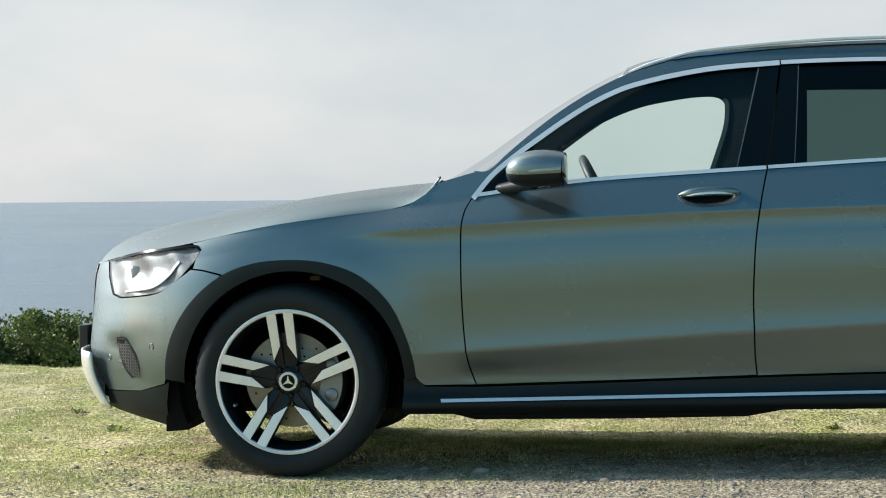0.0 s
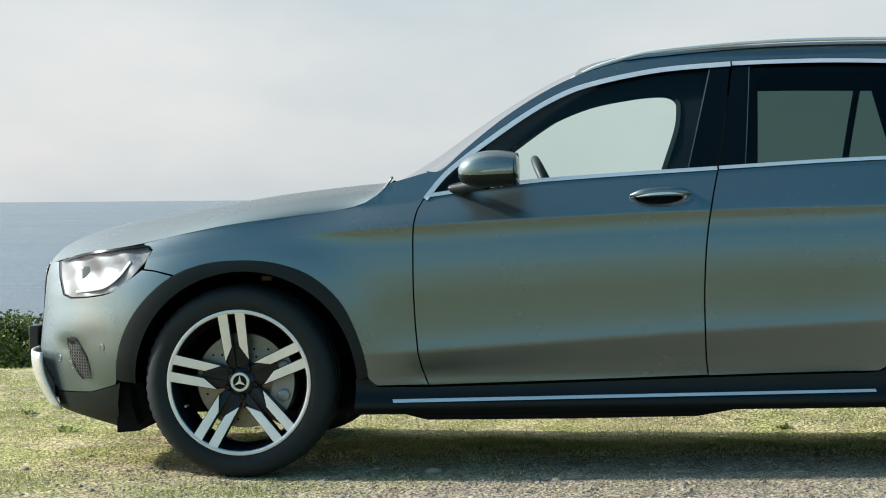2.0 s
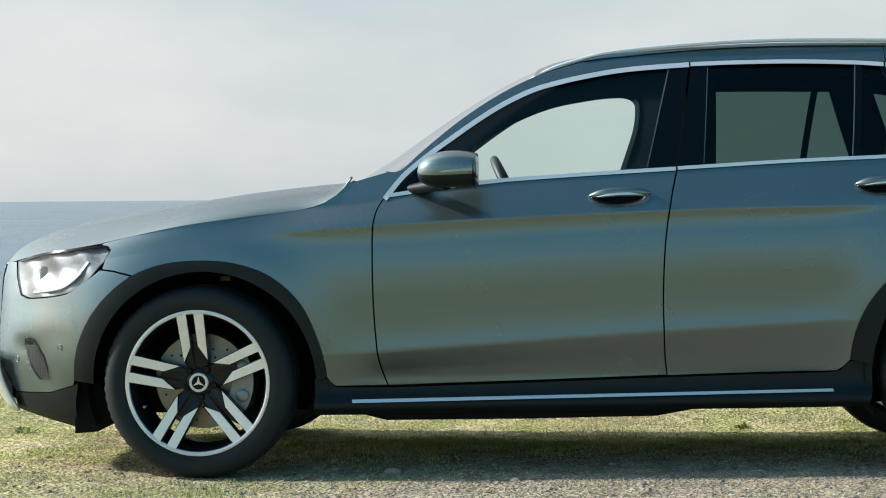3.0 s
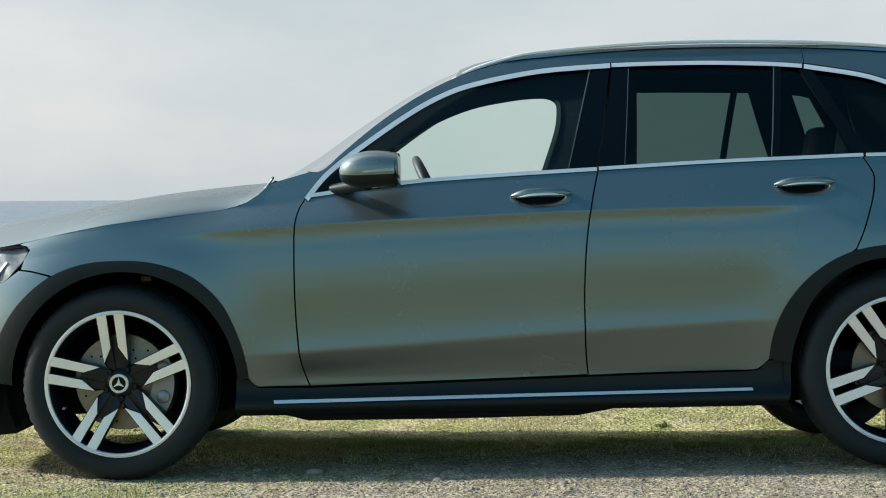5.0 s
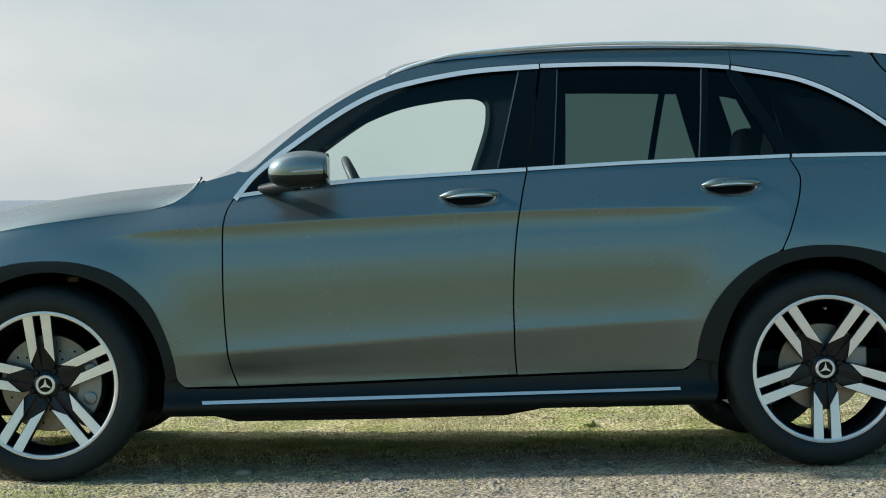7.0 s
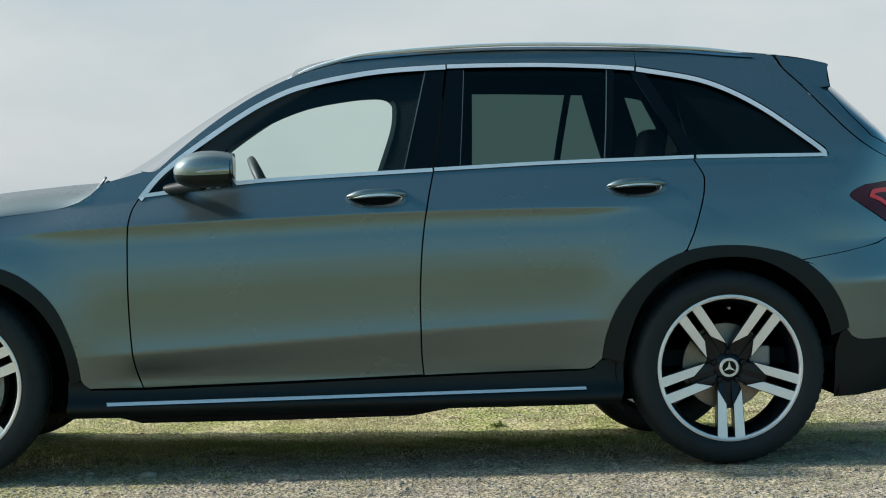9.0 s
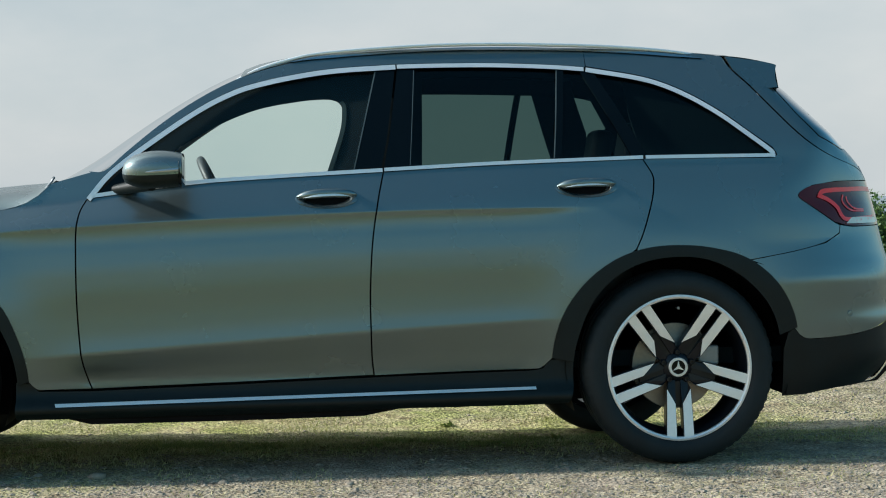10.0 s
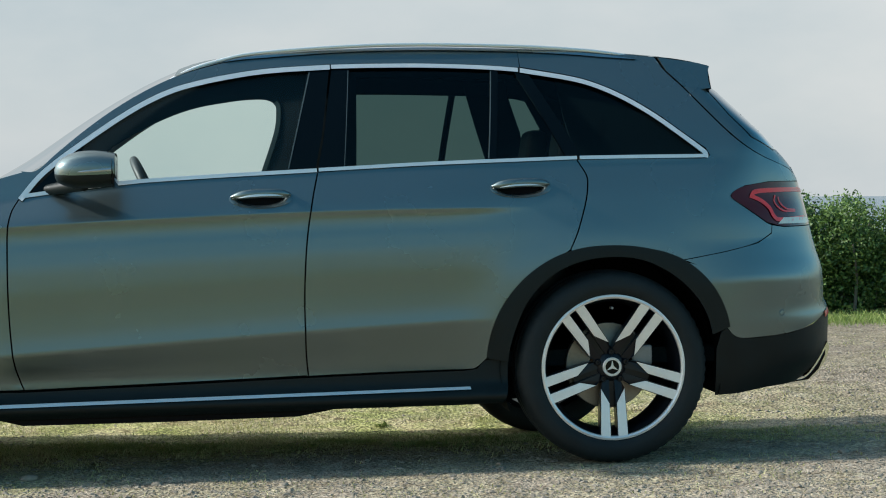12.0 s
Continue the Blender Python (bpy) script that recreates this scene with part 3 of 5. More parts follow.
def hood_at(x, v):
    ze = hood_edge_z(x)
    w = half_width(x, ze) + 0.003
    ze -= 0.003
    x2 = x - 0.03 * (1 - v * v) * smooth(-1.0, -0.87, x)
    zc = hood_mid_z(x)
    inward = (1 - abs(v)) * w
    flat = 1 - abs(v) ** 2.4
    lip = 0.5 * (1 - math.exp(-inward / 0.06)) + 0.5 * (1 - abs(v) ** 3.0)      # steep flank, then a crease and a flat top
    k = smooth(-1.95, -1.1, x) * (1 - smooth(-0.98, -0.88, x))
    ridge = 0.005 * math.exp(-((abs(v) - 0.62) / 0.08) ** 2) * smooth(-2.3, -1.9, x)
    return (x2, v * w, ze + (zc - ze) * (flat + k * (lip - flat)) + ridge)


across = [1 - (1 - i / 20) ** 2.2 for i in range(21)]
grid_surface("bonnet", [-2.355 + 1.49 * (i / 46) ** 1.35 for i in range(47)], [-v for v in across[:0:-1]] + across, hood_at, PAINT, car)
cowl = bmesh.new()
box(cowl, -0.93, -0.7, -0.68, 0.68, 1.0, 1.05, 0.02)
part("cowl", cowl, PLASTIC, car, "black plastic cowl")
for side in (-1, 1):
    bm = bmesh.new()
    tube(bm, [(-0.905, side * 0.775, 1.05), (-0.885, side * 0.772, 1.078), (-0.868, side * 0.768, 1.098), (-0.862, side * 0.765, 1.108)], 0.004, 8)
    bmesh.ops.create_icosphere(bm, subdivisions=1, radius=0.007, matrix=Matrix.Translation((-0.862, side * 0.765, 1.11)))
    part("hinge_tip", bm, CALIPER, car, "small metal bonnet corner piece")

# tail: hatch sides, rear glass, roof spoiler
hatch_x = curve((0.5, 2.44), (0.684, 2.415), (0.774, 2.385), (0.865, 2.365), (0.955, 2.345), (1.045, 2.32), (1.1, 2.272), (1.183, 2.165), (1.298, 2.045), (1.4, 1.93), (1.435, 1.89), (1.53, 1.88))
hatch_side = spline(shift(tail_seam[2:], 0.008), 4) + [(2.315, 1.05), (2.27, 1.092), (2.153, 1.168), (2.115, 1.163), (2.009, 1.213), (1.934, 1.302), (1.861, 1.414), (1.785, 1.414)]
side_panel("tailgate_side", hatch_side, PAINT, BOTH, fine=0.03)
side_panel("rear_window", [(1.866, 1.416), (1.938, 1.304), (2.013, 1.216), (2.119, 1.167), (2.172, 1.168), (2.044, 1.294), (1.955, 1.378), (1.905, 1.418)], SCREEN_EDGE, BOTH, "wrapped edge of the dark rear screen", fine=0.03)


def hatch_at(z, v):
    w = half_width(hatch_x(z) - 0.03, z) * 0.98
    return (hatch_x(z) - 0.03 * abs(v) ** 3, v * w, z)


grid_surface("rear_window", steps(1.1, 1.4, 8), steps(-1, 1, 16), hatch_at, GLASS_DARK, car, "dark rear screen glass", thick=0.004)
grid_surface("tailgate", steps(0.5, 1.098, 14), steps(-1, 1, 16), hatch_at, PAINT, car, thick=0.01)


def spoiler_at(u, v):
    """u goes round the section: top skin, lip, under side."""
    w = 0.625 - 0.02 * u if u < 1 else 0.605 + 0.07 * min(1, u - 1)
    if u <= 1:
        x, z = 1.70 + 0.195 * u, 1.534 - 0.032 * u ** 1.5 + 0.028 * (1 - abs(v) ** 2.6)
    elif u <= 2:
        x, z = 1.895 - 0.004 * (u - 1) ** 0.6, 1.502 - 0.096 * (u - 1) + 0.028 * (1 - abs(v) ** 2.6) * (2 - u)
    else:
        x, z = 1.891 - 0.11 * (u - 2), 1.406 + 0.01 * (u - 2)
    return (x, v * w, z)


grid_surface("roof_spoiler", steps(0, 1, 8) + steps(1.02, 2, 5) + steps(2.05, 3, 4), steps(-1, 1, 20), spoiler_at, PAINT, car)
spoiler_side = [(1.692, 1.533), (1.717, 1.48), (1.78, 1.413), (1.85, 1.406), (1.885, 1.409), (1.881, 1.44), (1.884, 1.474), (1.893, 1.497), (1.849, 1.51), (1.769, 1.522)]
side_panel("spoiler_side", spoiler_side, PAINT, BOTH, wide=lambda x, z: 0.684 - 0.56 * (z - 1.44) - 0.08 * (x - 1.7), fine=0.03)

# roof rails: a slim bar over a lighter grey strip
rail_top = [(-0.185, 1.48), (-0.094, 1.521), (0.02, 1.553), (0.123, 1.573), (0.34, 1.59), (0.557, 1.6), (0.774, 1.602), (0.991, 1.597), (1.209, 1.588), (1.428, 1.571), (1.603, 1.546), (1.688, 1.529)]
for side in (-1, 1):
    bm = bmesh.new()
    tube(bm, spline([(x, side * 0.6, z - 0.0075) for x, z in rail_top], 4), lambda q: 0.0078 - 0.004 * abs(2 * q - 1) ** 12, 10)
    part("roof_rail", bm, ALU, car, "satin aluminium roof rail", True)
strip_line = spline([(x, z) for x, z in rail_top[2:-1]], 4)
share = [i / (len(strip_line) - 1) for i in range(len(strip_line))]
upper = [(x, z - 0.0165) for x, z in strip_line]
lower = [(x, z - 0.0165 - 0.0115 * min(1.0, 0.1 + 6 * q, 0.1 + 9 * (1 - q))) for (x, z), q in zip(strip_line, share)]
side_panel("rail_strip", upper + lower[::-1], SATIN_GREY, BOTH, "satin grey strip below the roof rail", lift=0.006, depth=0.01, fine=0.2)

# lamps
side_panel("headlight", lamp_front, GLOSS_BLACK, BOTH, "clear wraparound headlight", lift=-0.05, depth=0.01)
heads = [o for o in car.children if o.name.startswith("headlight")]
inner = [(-1.985 + 0.995 * (x + 1.985), 0.775 + 0.985 * (z - 0.775)) for x, z in lamp_front]
side_panel("reflector", inner, LENS_IN, heads, "silvery lamp reflector", wide=lambda x, z: half_width(x, z) - 0.014 - 0.02 * math.exp(-(((x + 2.03) / 0.1) ** 2 + ((z - 0.77) / 0.05) ** 2)) + 0.004 * math.sin(46 * x + 30 * z), fine=0.012)
brow = spline([(-2.19, 0.822), (-2.038, 0.853), (-1.9, 0.869), (-1.785, 0.878), (-1.768, 0.862)], 4)
side_panel("lamp_gap", brow + narrowed(brow, 0.008)[::-1], GLOSS_BLACK, heads, "black upper lamp edge", lift=0.003, depth=0.01)
for side, head in zip((-1, 1), heads):
    bm = bmesh.new()
    y = half_width(-2.06, 0.765) - 0.03
    box(bm, -2.08, -2.04, min(side * y, side * (y - 0.03)), max(side * y, side * (y - 0.03)), 0.735, 0.8, 0.012)
    part("projector", bm, CALIPER, head, "grey projector module", True)
for lens in side_panel("lens", lamp_front, GLASS_CLEAR, heads, "clear lamp lens", depth=0.004):
    lens.visible_shadow = False
band_line = spline([(-2.1, 0.698), (-1.97, 0.716), (-1.9, 0.757), (-1.85, 0.815)], 4)
side_panel("light_guide", band_line + narrowed(band_line, -0.009)[::-1], CAP, heads, "bright light guide", lift=-0.006)
side_panel("tail_light", lamp_rear, RED, BOTH, "dark red wraparound tail light", lift=0.004)
tails = [o for o in car.children if o.name.startswith("tail_light")]
guide = spline([(1.985, 0.998), (2.0, 1.012), (2.05, 1.018), (2.2, 1.02), (2.29, 1.016)], 4)
side_panel("light_guide", guide + narrowed(guide, 0.017)[::-1], RED_BRIGHT, tails, "bright red light guide", lift=0.0075, depth=0.004)
guide2 = spline([(1.985, 0.998), (2.03, 0.98), (2.07, 0.95), (2.09, 0.915), (2.12, 0.905), (2.26, 0.91)], 4)
side_panel("light_guide", guide2 + narrowed(guide2, 0.015)[::-1], RED_BRIGHT, tails, "bright red light guide", lift=0.0085, depth=0.004)
for k in (0.0, 0.5):
    g = spline([(2.1 + 0.03 * k, 0.99 - 0.012 * k), (2.095 + 0.05 * k, 0.965), (2.13 + 0.04 * k, 0.935 + 0.012 * k), (2.2, 0.93 + 0.012 * k)], 4)
    side_panel("light_guide", g + narrowed(g, 0.006)[::-1], RED_BRIGHT, tails, "bright red light guide", lift=0.0075, depth=0.004)
side_panel("reversing_lens", [(2.1, 0.882), (2.26, 0.88), (2.315, 0.884), (2.29, 0.9), (2.2, 0.905), (2.13, 0.905)], WHITE_LENS, tails, "clear reversing lamp lens", lift=0.009, depth=0.004)
side_panel("rear_reflector", [(2.325, 0.532), (2.37, 0.545), (2.38, 0.522), (2.335, 0.51)], RED_BRIGHT, BOTH, "small red reflector", lift=0.008)

# front details
vent = spline([(-2.141, 0.524), (-2.098, 0.524), (-2.068, 0.49), (-2.046, 0.457), (-2.036, 0.41), (-2.032, 0.374)], 3) + spline([(-2.077, 0.368), (-2.1, 0.395), (-2.122, 0.437), (-2.144, 0.51)], 3)
side_panel("bumper_vent", vent, DARK, BOTH, "black honeycomb bumper vent", lift=0.003)
vents = [o for o in car.children if o.name.startswith("bumper_vent")]
for side, v in zip((-1, 1), vents):
    bm = bmesh.new()
    for i in range(6):
        for j in range(13):
            t = j / 12
            cx = -2.12 + 0.067 * t + (i - 2.5) * 0.0125 + (0.00625 if j % 2 else 0.0)
            cz = 0.517 - 0.143 * t
            if abs(cx + 2.116 - 0.067 * t) + 0.004 > 0.026 + 0.014 * math.sin(math.pi * t):
                continue
            ring = [[(cx + r * math.cos((k + 0.5) * math.pi / 3), cz + r * math.sin((k + 0.5) * math.pi / 3)) for k in range(6)] for r in (0.0074, 0.0055)]
            q, p = [[bm.verts.new((x, side * (half_width(x, z) + 0.0055), z)) for x, z in line] for line in ring]
            for k in range(6):
                bm.faces.new((q[k], q[(k + 1) % 6], p[(k + 1) % 6], p[k]))
    part("honeycomb", bm, material("vent_grey", (0.16, 0.17, 0.17), 0.45, 0.5) if side < 0 else bpy.data.materials["vent_grey"], v, "grey honeycomb mesh")
for cx, cz in ((-1.97, 0.495), (-2.185, 0.443), (2.095, 0.545)):
    for side in (-1, 1):
        bm = bmesh.new()
        lathe(bm, [(0.0125, 0.004), (0.0125, -0.001), (0.011, -0.0022), (0.0095, -0.0008), (0.001, -0.0012)], 20)
        e = 0.01
        tilt = math.atan((half_width(cx + e, cz) - half_width(cx - e, cz)) / (2 * e))
        m = Matrix.Translation((cx, side * half_width(cx, cz), cz)) @ Matrix.Scale(-side, 4, (0, 1, 0)) @ pose(0, 0, 0, 0, 0, -math.degrees(tilt))
        bmesh.ops.transform(bm, matrix=m, verts=bm.verts)
        part("parking_sensor", bm, PAINT, car, "round parking sensor", True)


def grille_at(z, v):
    return (nose_x(z) + 0.03 + 0.02 * abs(v) ** 3, v * 0.38, z)


grid_surface("grille", steps(0.52, 0.8, 8), steps(-1, 1, 12), grille_at, GLOSS_BLACK, car, "black radiator grille", thick=0.01)
bm = bmesh.new()
tube(bm, spline([(-2.345, -0.24, 0.56), (-2.35, -0.27, 0.62), (-2.345, -0.3, 0.7), (-2.34, -0.3, 0.77), (-2.335, -0.24, 0.8), (-2.335, 0, 0.802), (-2.335, 0.24, 0.8), (-2.34, 0.3, 0.77), (-2.345, 0.3, 0.7), (-2.35, 0.27, 0.62), (-2.345, 0.24, 0.56)], 4), 0.014, 10)
part("grille_frame", bm, CHROME, car, "chrome grille frame", True)
bm = bmesh.new()
box(bm, -2.445, -2.405, -0.28, 0.28, 0.44, 0.545, 0.006)
part("plate_holder", bm, PLATE, car, "black number plate holder", True)


def lip_at(u, v):
    """The bright lower bumper lip, round its section and across the car."""
    a = math.pi * (0.15 + 0.8 * u)
    y = v * 0.66
    back = 0.13 * abs(v) ** 4
    return (-2.4 - 0.018 * math.sin(a) + back + 0.008 + 0.07 * u ** 1.5, y, 0.462 - 0.222 * u)


grid_surface("bumper_lip", steps(0, 1, 10), steps(-1, 1, 24), lip_at, CAP, car, "bright silver lower bumper lip", thick=0.012)
bm = bmesh.new()
box(bm, -2.3, -1.95, -0.42, 0.42, 0.26, 0.4, 0.02)
part("bumper_core", bm, DARK, car)
for side in (-1, 1):
    bm = bmesh.new()
    outline = [(-1.925, 0.34), (-1.932, 0.166), (-1.845, 0.172), (-1.79, 0.27), (-1.835, 0.36), (-1.85, 0.42)]
    prism(bm, outline, side * 0.55, side * 0.82)
    part("air_deflector", bm, DARK, car, "black rubber air deflector")
    bm = bmesh.new()
    pipe = spline([(2.17, 0.266), (2.255, 0.274), (2.305, 0.325), (2.355, 0.41)], 5)
    prism(bm, pipe + [(2.363, 0.385), (2.345, 0.33), (2.305, 0.278), (2.26, 0.252), (2.19, 0.246)], side * 0.4, side * 0.635)
    trim = part("exhaust_trim", bm, CHROME, car, "chrome exhaust trim")
    bm = bmesh.new()
    prism(bm, spline([(2.2, 0.262), (2.262, 0.269), (2.312, 0.322), (2.345, 0.378)], 4) + [(2.345, 0.36), (2.318, 0.304), (2.275, 0.262), (2.21, 0.254)], side * 0.45, side * 0.637)
    part("exhaust_slot", bm, GLOSS_BLACK, trim, "black exhaust slot")

# underside, wheel housings and dark inner shell
bm = bmesh.new()
prism(bm, [(-1.0, 0.3), (-0.98, 0.232), (-0.83, 0.225), (-0.74, 0.202), (-0.22, 0.2), (0.26, 0.204), (0.4, 0.228), (0.55, 0.235), (0.6, 0.226), (0.83, 0.232), (1.0, 0.235), (1.02, 0.33)], -0.83, 0.83)
part("floor_pan", bm, DARK, car, "dark underbody")
bm = bmesh.new()
box(bm, -1.95, -0.95, -0.52, 0.52, 0.21, 0.62, 0.03)
part("engine_tray", bm, DARK, car, "dark underbody")
bm = bmesh.new()
box(bm, 0.95, 2.3, -0.5, 0.5, 0.34, 0.66, 0.03)
part("boot_floor", bm, DARK, car, "dark underbody")
for hub in (-AXLE, AXLE):
    for side in (-1, 1):
        bm = bmesh.new()
        lo = -17 if hub > 0 else -22
        arc = [(hub + 0.425 * math.cos(a), HUB_Z + 0.01 + 0.425 * math.sin(a)) for a in [radians(lo + (203 - lo) * i / 20) for i in range(21)]]
        rows = [[bm.verts.new((x, side * y, z)) for x, z in arc] for y in (0.5, 0.9)]
        for k in range(20):
            bm.faces.new((rows[0][k], rows[0][k + 1], rows[1][k + 1], rows[1][k]))
        bm.faces.new(rows[0])
        part("wheel_housing", bm, DARK, car, "black wheel housing")


def shell_width(x, z):
    return half_width(x, z) - 0.03


side_panel("inner_shell", shift(fender_seam, -0.1)[::-1][:-6] + [(-0.8, 1.0), (-0.38, 1.06), (0.35, 1.1), (1.19, 1.126), (1.9, 1.125), (2.15, 1.06), (1.95, 0.98), (1.95, 0.8)] + [(x, z + 0.03) for x, z in arch_rear[::-1]] + [(0.9, 0.35), (-0.8, 0.3)], DARK, BOTH, wide=shell_width, fine=0.08)


# wheels
def wheel(name, at, side, spoke_angle, drop, front):
    """A wheel with its brake; the outer face looks to -y before mirroring."""
    root = new(name)
    root.parent = car
    root["label"] = "wheel with machined twin-spoke alloy rim"
    root.matrix_basis = Matrix.Translation((at[0], at[1], HUB_Z - drop)) @ (Matrix.Identity(4) if side < 0 else pose(0, 0, 0, 0, 0, 180))
    bm = bmesh.new()
    profile = [(0.268, -0.108), (0.276, -0.12), (0.29, -0.129), (0.305, -0.132), (0.325, -0.129), (0.34, -0.122), (0.348, -0.114), (0.356, -0.102), (0.3595, -0.088),
               (0.361, -0.06), (0.353, -0.058), (0.353, -0.05), (0.3615, -0.048), (0.362, -0.012), (0.354, -0.01), (0.354, 0.01), (0.362, 0.012), (0.3615, 0.048), (0.353, 0.05), (0.353, 0.058), (0.361, 0.06),
               (0.3585, 0.09), (0.35, 0.112), (0.33, 0.126), (0.3, 0.128), (0.268, 0.108)]
    lathe(bm, profile, 180, wobble=lambda i, j: -0.0036 if i % 3 == 0 and j in (6, 7, 8) else 0.0)
    part("tyre", bm, RUBBER, root, "black road tyre", True)
    bm = bmesh.new()
    lathe(bm, [(0.256, -0.108), (0.2585, -0.118), (0.265, -0.1215), (0.272, -0.1195), (0.2735, -0.112)], 120)
    part("rim_lip", bm, RIM_FACE, root, "machined rim lip", True)
    bm = bmesh.new()
    lathe(bm, [(0.255, -0.113), (0.25, -0.1), (0.242, -0.06), (0.236, 0.0), (0.246, 0.09), (0.266, 0.108)], 96)
    part("rim_barrel", bm, RIM_BLACK, root, "black rim barrel", True)
    bm = bmesh.new()
    lathe(bm, [(0.068, -0.03), (0.068, -0.05), (0.06, -0.066), (0.042, -0.082), (0.034, -0.084), (0.034, -0.05)], 60)
    part("rim_hub", bm, RIM_BLACK, root, "black rim centre", True)
    for k in range(5):
        a = radians(spoke_angle + 72 * k)
        c, s = math.cos(a), math.sin(a)

        def turned(pts):
            return [(r * c - v * s, r * s + v * c) for r, v in pts]
        back, face = bmesh.new(), bmesh.new()
        web = [(0.05, -0.012), (0.15, -0.013), (0.15, 0.013), (0.05, 0.012)]
        prism(back, turned(web), [-0.07, -0.072, -0.072, -0.07], -0.045)
        for m in (-1, 1):
            foot = [(0.2585, 0.0125), (0.2585, 0.0535), (0.085, 0.047), (0.055, 0.036), (0.048, 0.01), (0.13, 0.0115)]
            fy = [-0.114, -0.114, -0.094, -0.076, -0.074, -0.094]
            prism(back, turned([(r, m * v) for r, v in foot]), fy, [y + 0.045 for y in fy])
            top = [(0.2595, 0.0145), (0.2595, 0.051), (0.082, 0.0445), (0.136, 0.0145)]
            ty = [-0.1185, -0.1185, -0.0975, -0.1025]
            prism(face, turned([(r, m * v) for r, v in top]), ty, [y + 0.006 for y in ty])
        part("spoke", back, RIM_BLACK, root, "black twin spoke")
        part("spoke_face", face, RIM_FACE, root, "machined spoke face")
        bm = bmesh.new()
        b = radians(spoke_angle + 36 + 72 * k)
        lathe(bm, [(0.0115, -0.06), (0.0115, -0.083), (0.009, -0.087), (0.006, -0.087), (0.005, -0.08), (0.0005, -0.08)], 12)
        bmesh.ops.translate(bm, vec=(0.056 * math.cos(b), 0, 0.056 * math.sin(b)), verts=bm.verts)
        part("wheel_bolt", bm, RIM_BLACK, root, "dark wheel bolt", True)
    bm = bmesh.new()
    lathe(bm, [(0.036, -0.085), (0.036, -0.0945), (0.034, -0.0965), (0.0265, -0.0965), (0.0255, -0.094), (0.0005, -0.094)], 48)
    part("hub_cap", bm, CAP, root, "round chrome hub cap", True)
    bm = bmesh.new()
    lathe(bm, [(0.0255, -0.0945), (0.0005, -0.0952)], 32)
    part("cap_centre", bm, GLOSS_BLACK, root, "black cap centre")
    for k in range(3):
        a = radians(90 + 120 * k)
        bm = bmesh.new()
        prism(bm, [(0.0245 * math.cos(a), 0.0245 * math.sin(a)), (0.006 * math.cos(a + 1.05), 0.006 * math.sin(a + 1.05)), (0, 0), (0.006 * math.cos(a - 1.05), 0.006 * math.sin(a - 1.05))], -0.098, -0.095)
        part("cap_bar", bm, CAP, root, "chrome bar")
    # valve
    bm = bmesh.new()
    b = radians(spoke_angle + (108 if front else 180))
    lathe(bm, [(0.0005, -0.112), (0.005, -0.112), (0.005, -0.075)], 10)
    bmesh.ops.translate(bm, vec=(0.222 * math.cos(b), 0, 0.222 * math.sin(b)), verts=bm.verts)
    part("valve", bm, CALIPER, root, "tyre valve", True)
    # brake
    rd_ = 0.178 if front else 0.16
    bm = bmesh.new()
    lathe(bm, [(0.075, -0.02), (0.08, -0.018), (rd_, -0.018), (rd_ + 0.002, -0.016), (rd_ + 0.002, 0.012), (rd_, 0.014), (0.08, 0.014), (0.075, -0.02)], 72)
    disc = part("brake_disc", bm, DISC, root, "drilled steel brake disc", True)
    if front:
        bm = bmesh.new()
        for k in range(36):
            b = radians(10 * k)
            r = (0.1, 0.125, 0.15)[k % 3]
            q = [bm.verts.new((r * math.cos(b) + 0.0045 * math.cos(t), -0.0188, r * math.sin(b) + 0.0045 * math.sin(t))) for t in [math.pi * i / 4 for i in range(8)]]
            bm.faces.new(q)
        tagged(part("drill_hole", bm, DARK, disc, "dark drilled holes"), kind="stuff")
    bm = bmesh.new()
    lathe(bm, [(0.0005, -0.05), (0.07, -0.05), (0.075, -0.03), (0.075, 0.06), (0.0005, 0.06)], 40)
    part("hub", bm, RUST, root, "dark wheel hub", True)
    bm = bmesh.new()
    if front:
        arc = [radians(-34 + 68 * i / 12) for i in range(13)]
        out = [(0.2 * math.cos(a), 0.2 * math.sin(a)) for a in arc] + [(0.118 * math.cos(a), 0.118 * math.sin(a)) for a in arc[::-1]]
        prism(bm, out, -0.056, 0.06)
    else:
        box(bm, 0.085, 0.165, -0.048, 0.05, 0.0, 0.075, 0.01)
    bmesh.ops.bevel(bm, geom=[e for e in bm.edges if abs(e.verts[0].co.y - e.verts[1].co.y) < 0.001 and e.verts[0].co.y < -0.04], offset=0.006, segments=2, affect="EDGES", clamp_overlap=True)
    cal = part("caliper", bm, CALIPER, root, "grey brake caliper")
    if front:
        for zc in (-0.055, 0.055):
            bm = bmesh.new()
            lathe(bm, [(0.024, -0.05), (0.024, -0.064), (0.02, -0.067), (0.001, -0.067)], 20)
            bmesh.ops.translate(bm, vec=(0.158, 0, zc), verts=bm.verts)
            part("piston_cover", bm, CALIPER, cal, "round caliper boss", True)
    return root


wheel("wheel", (-AXLE, -0.805), -1, 95, 0.0, True)
wheel("wheel", (AXLE, -0.805), -1, 270, 0.0, False)
wheel("wheel", (-AXLE, 0.805), 1, 60, 0.03, True)
wheel("wheel", (AXLE, 0.805), 1, 30, 0.085, False)

bm = bmesh.new()
box(bm, -1.362, -1.322, -0.81, -0.77, 0.733, 0.752, 0.004)
part("bracket", bm, RUST, car, "small brown metal bracket in the wheel housing")

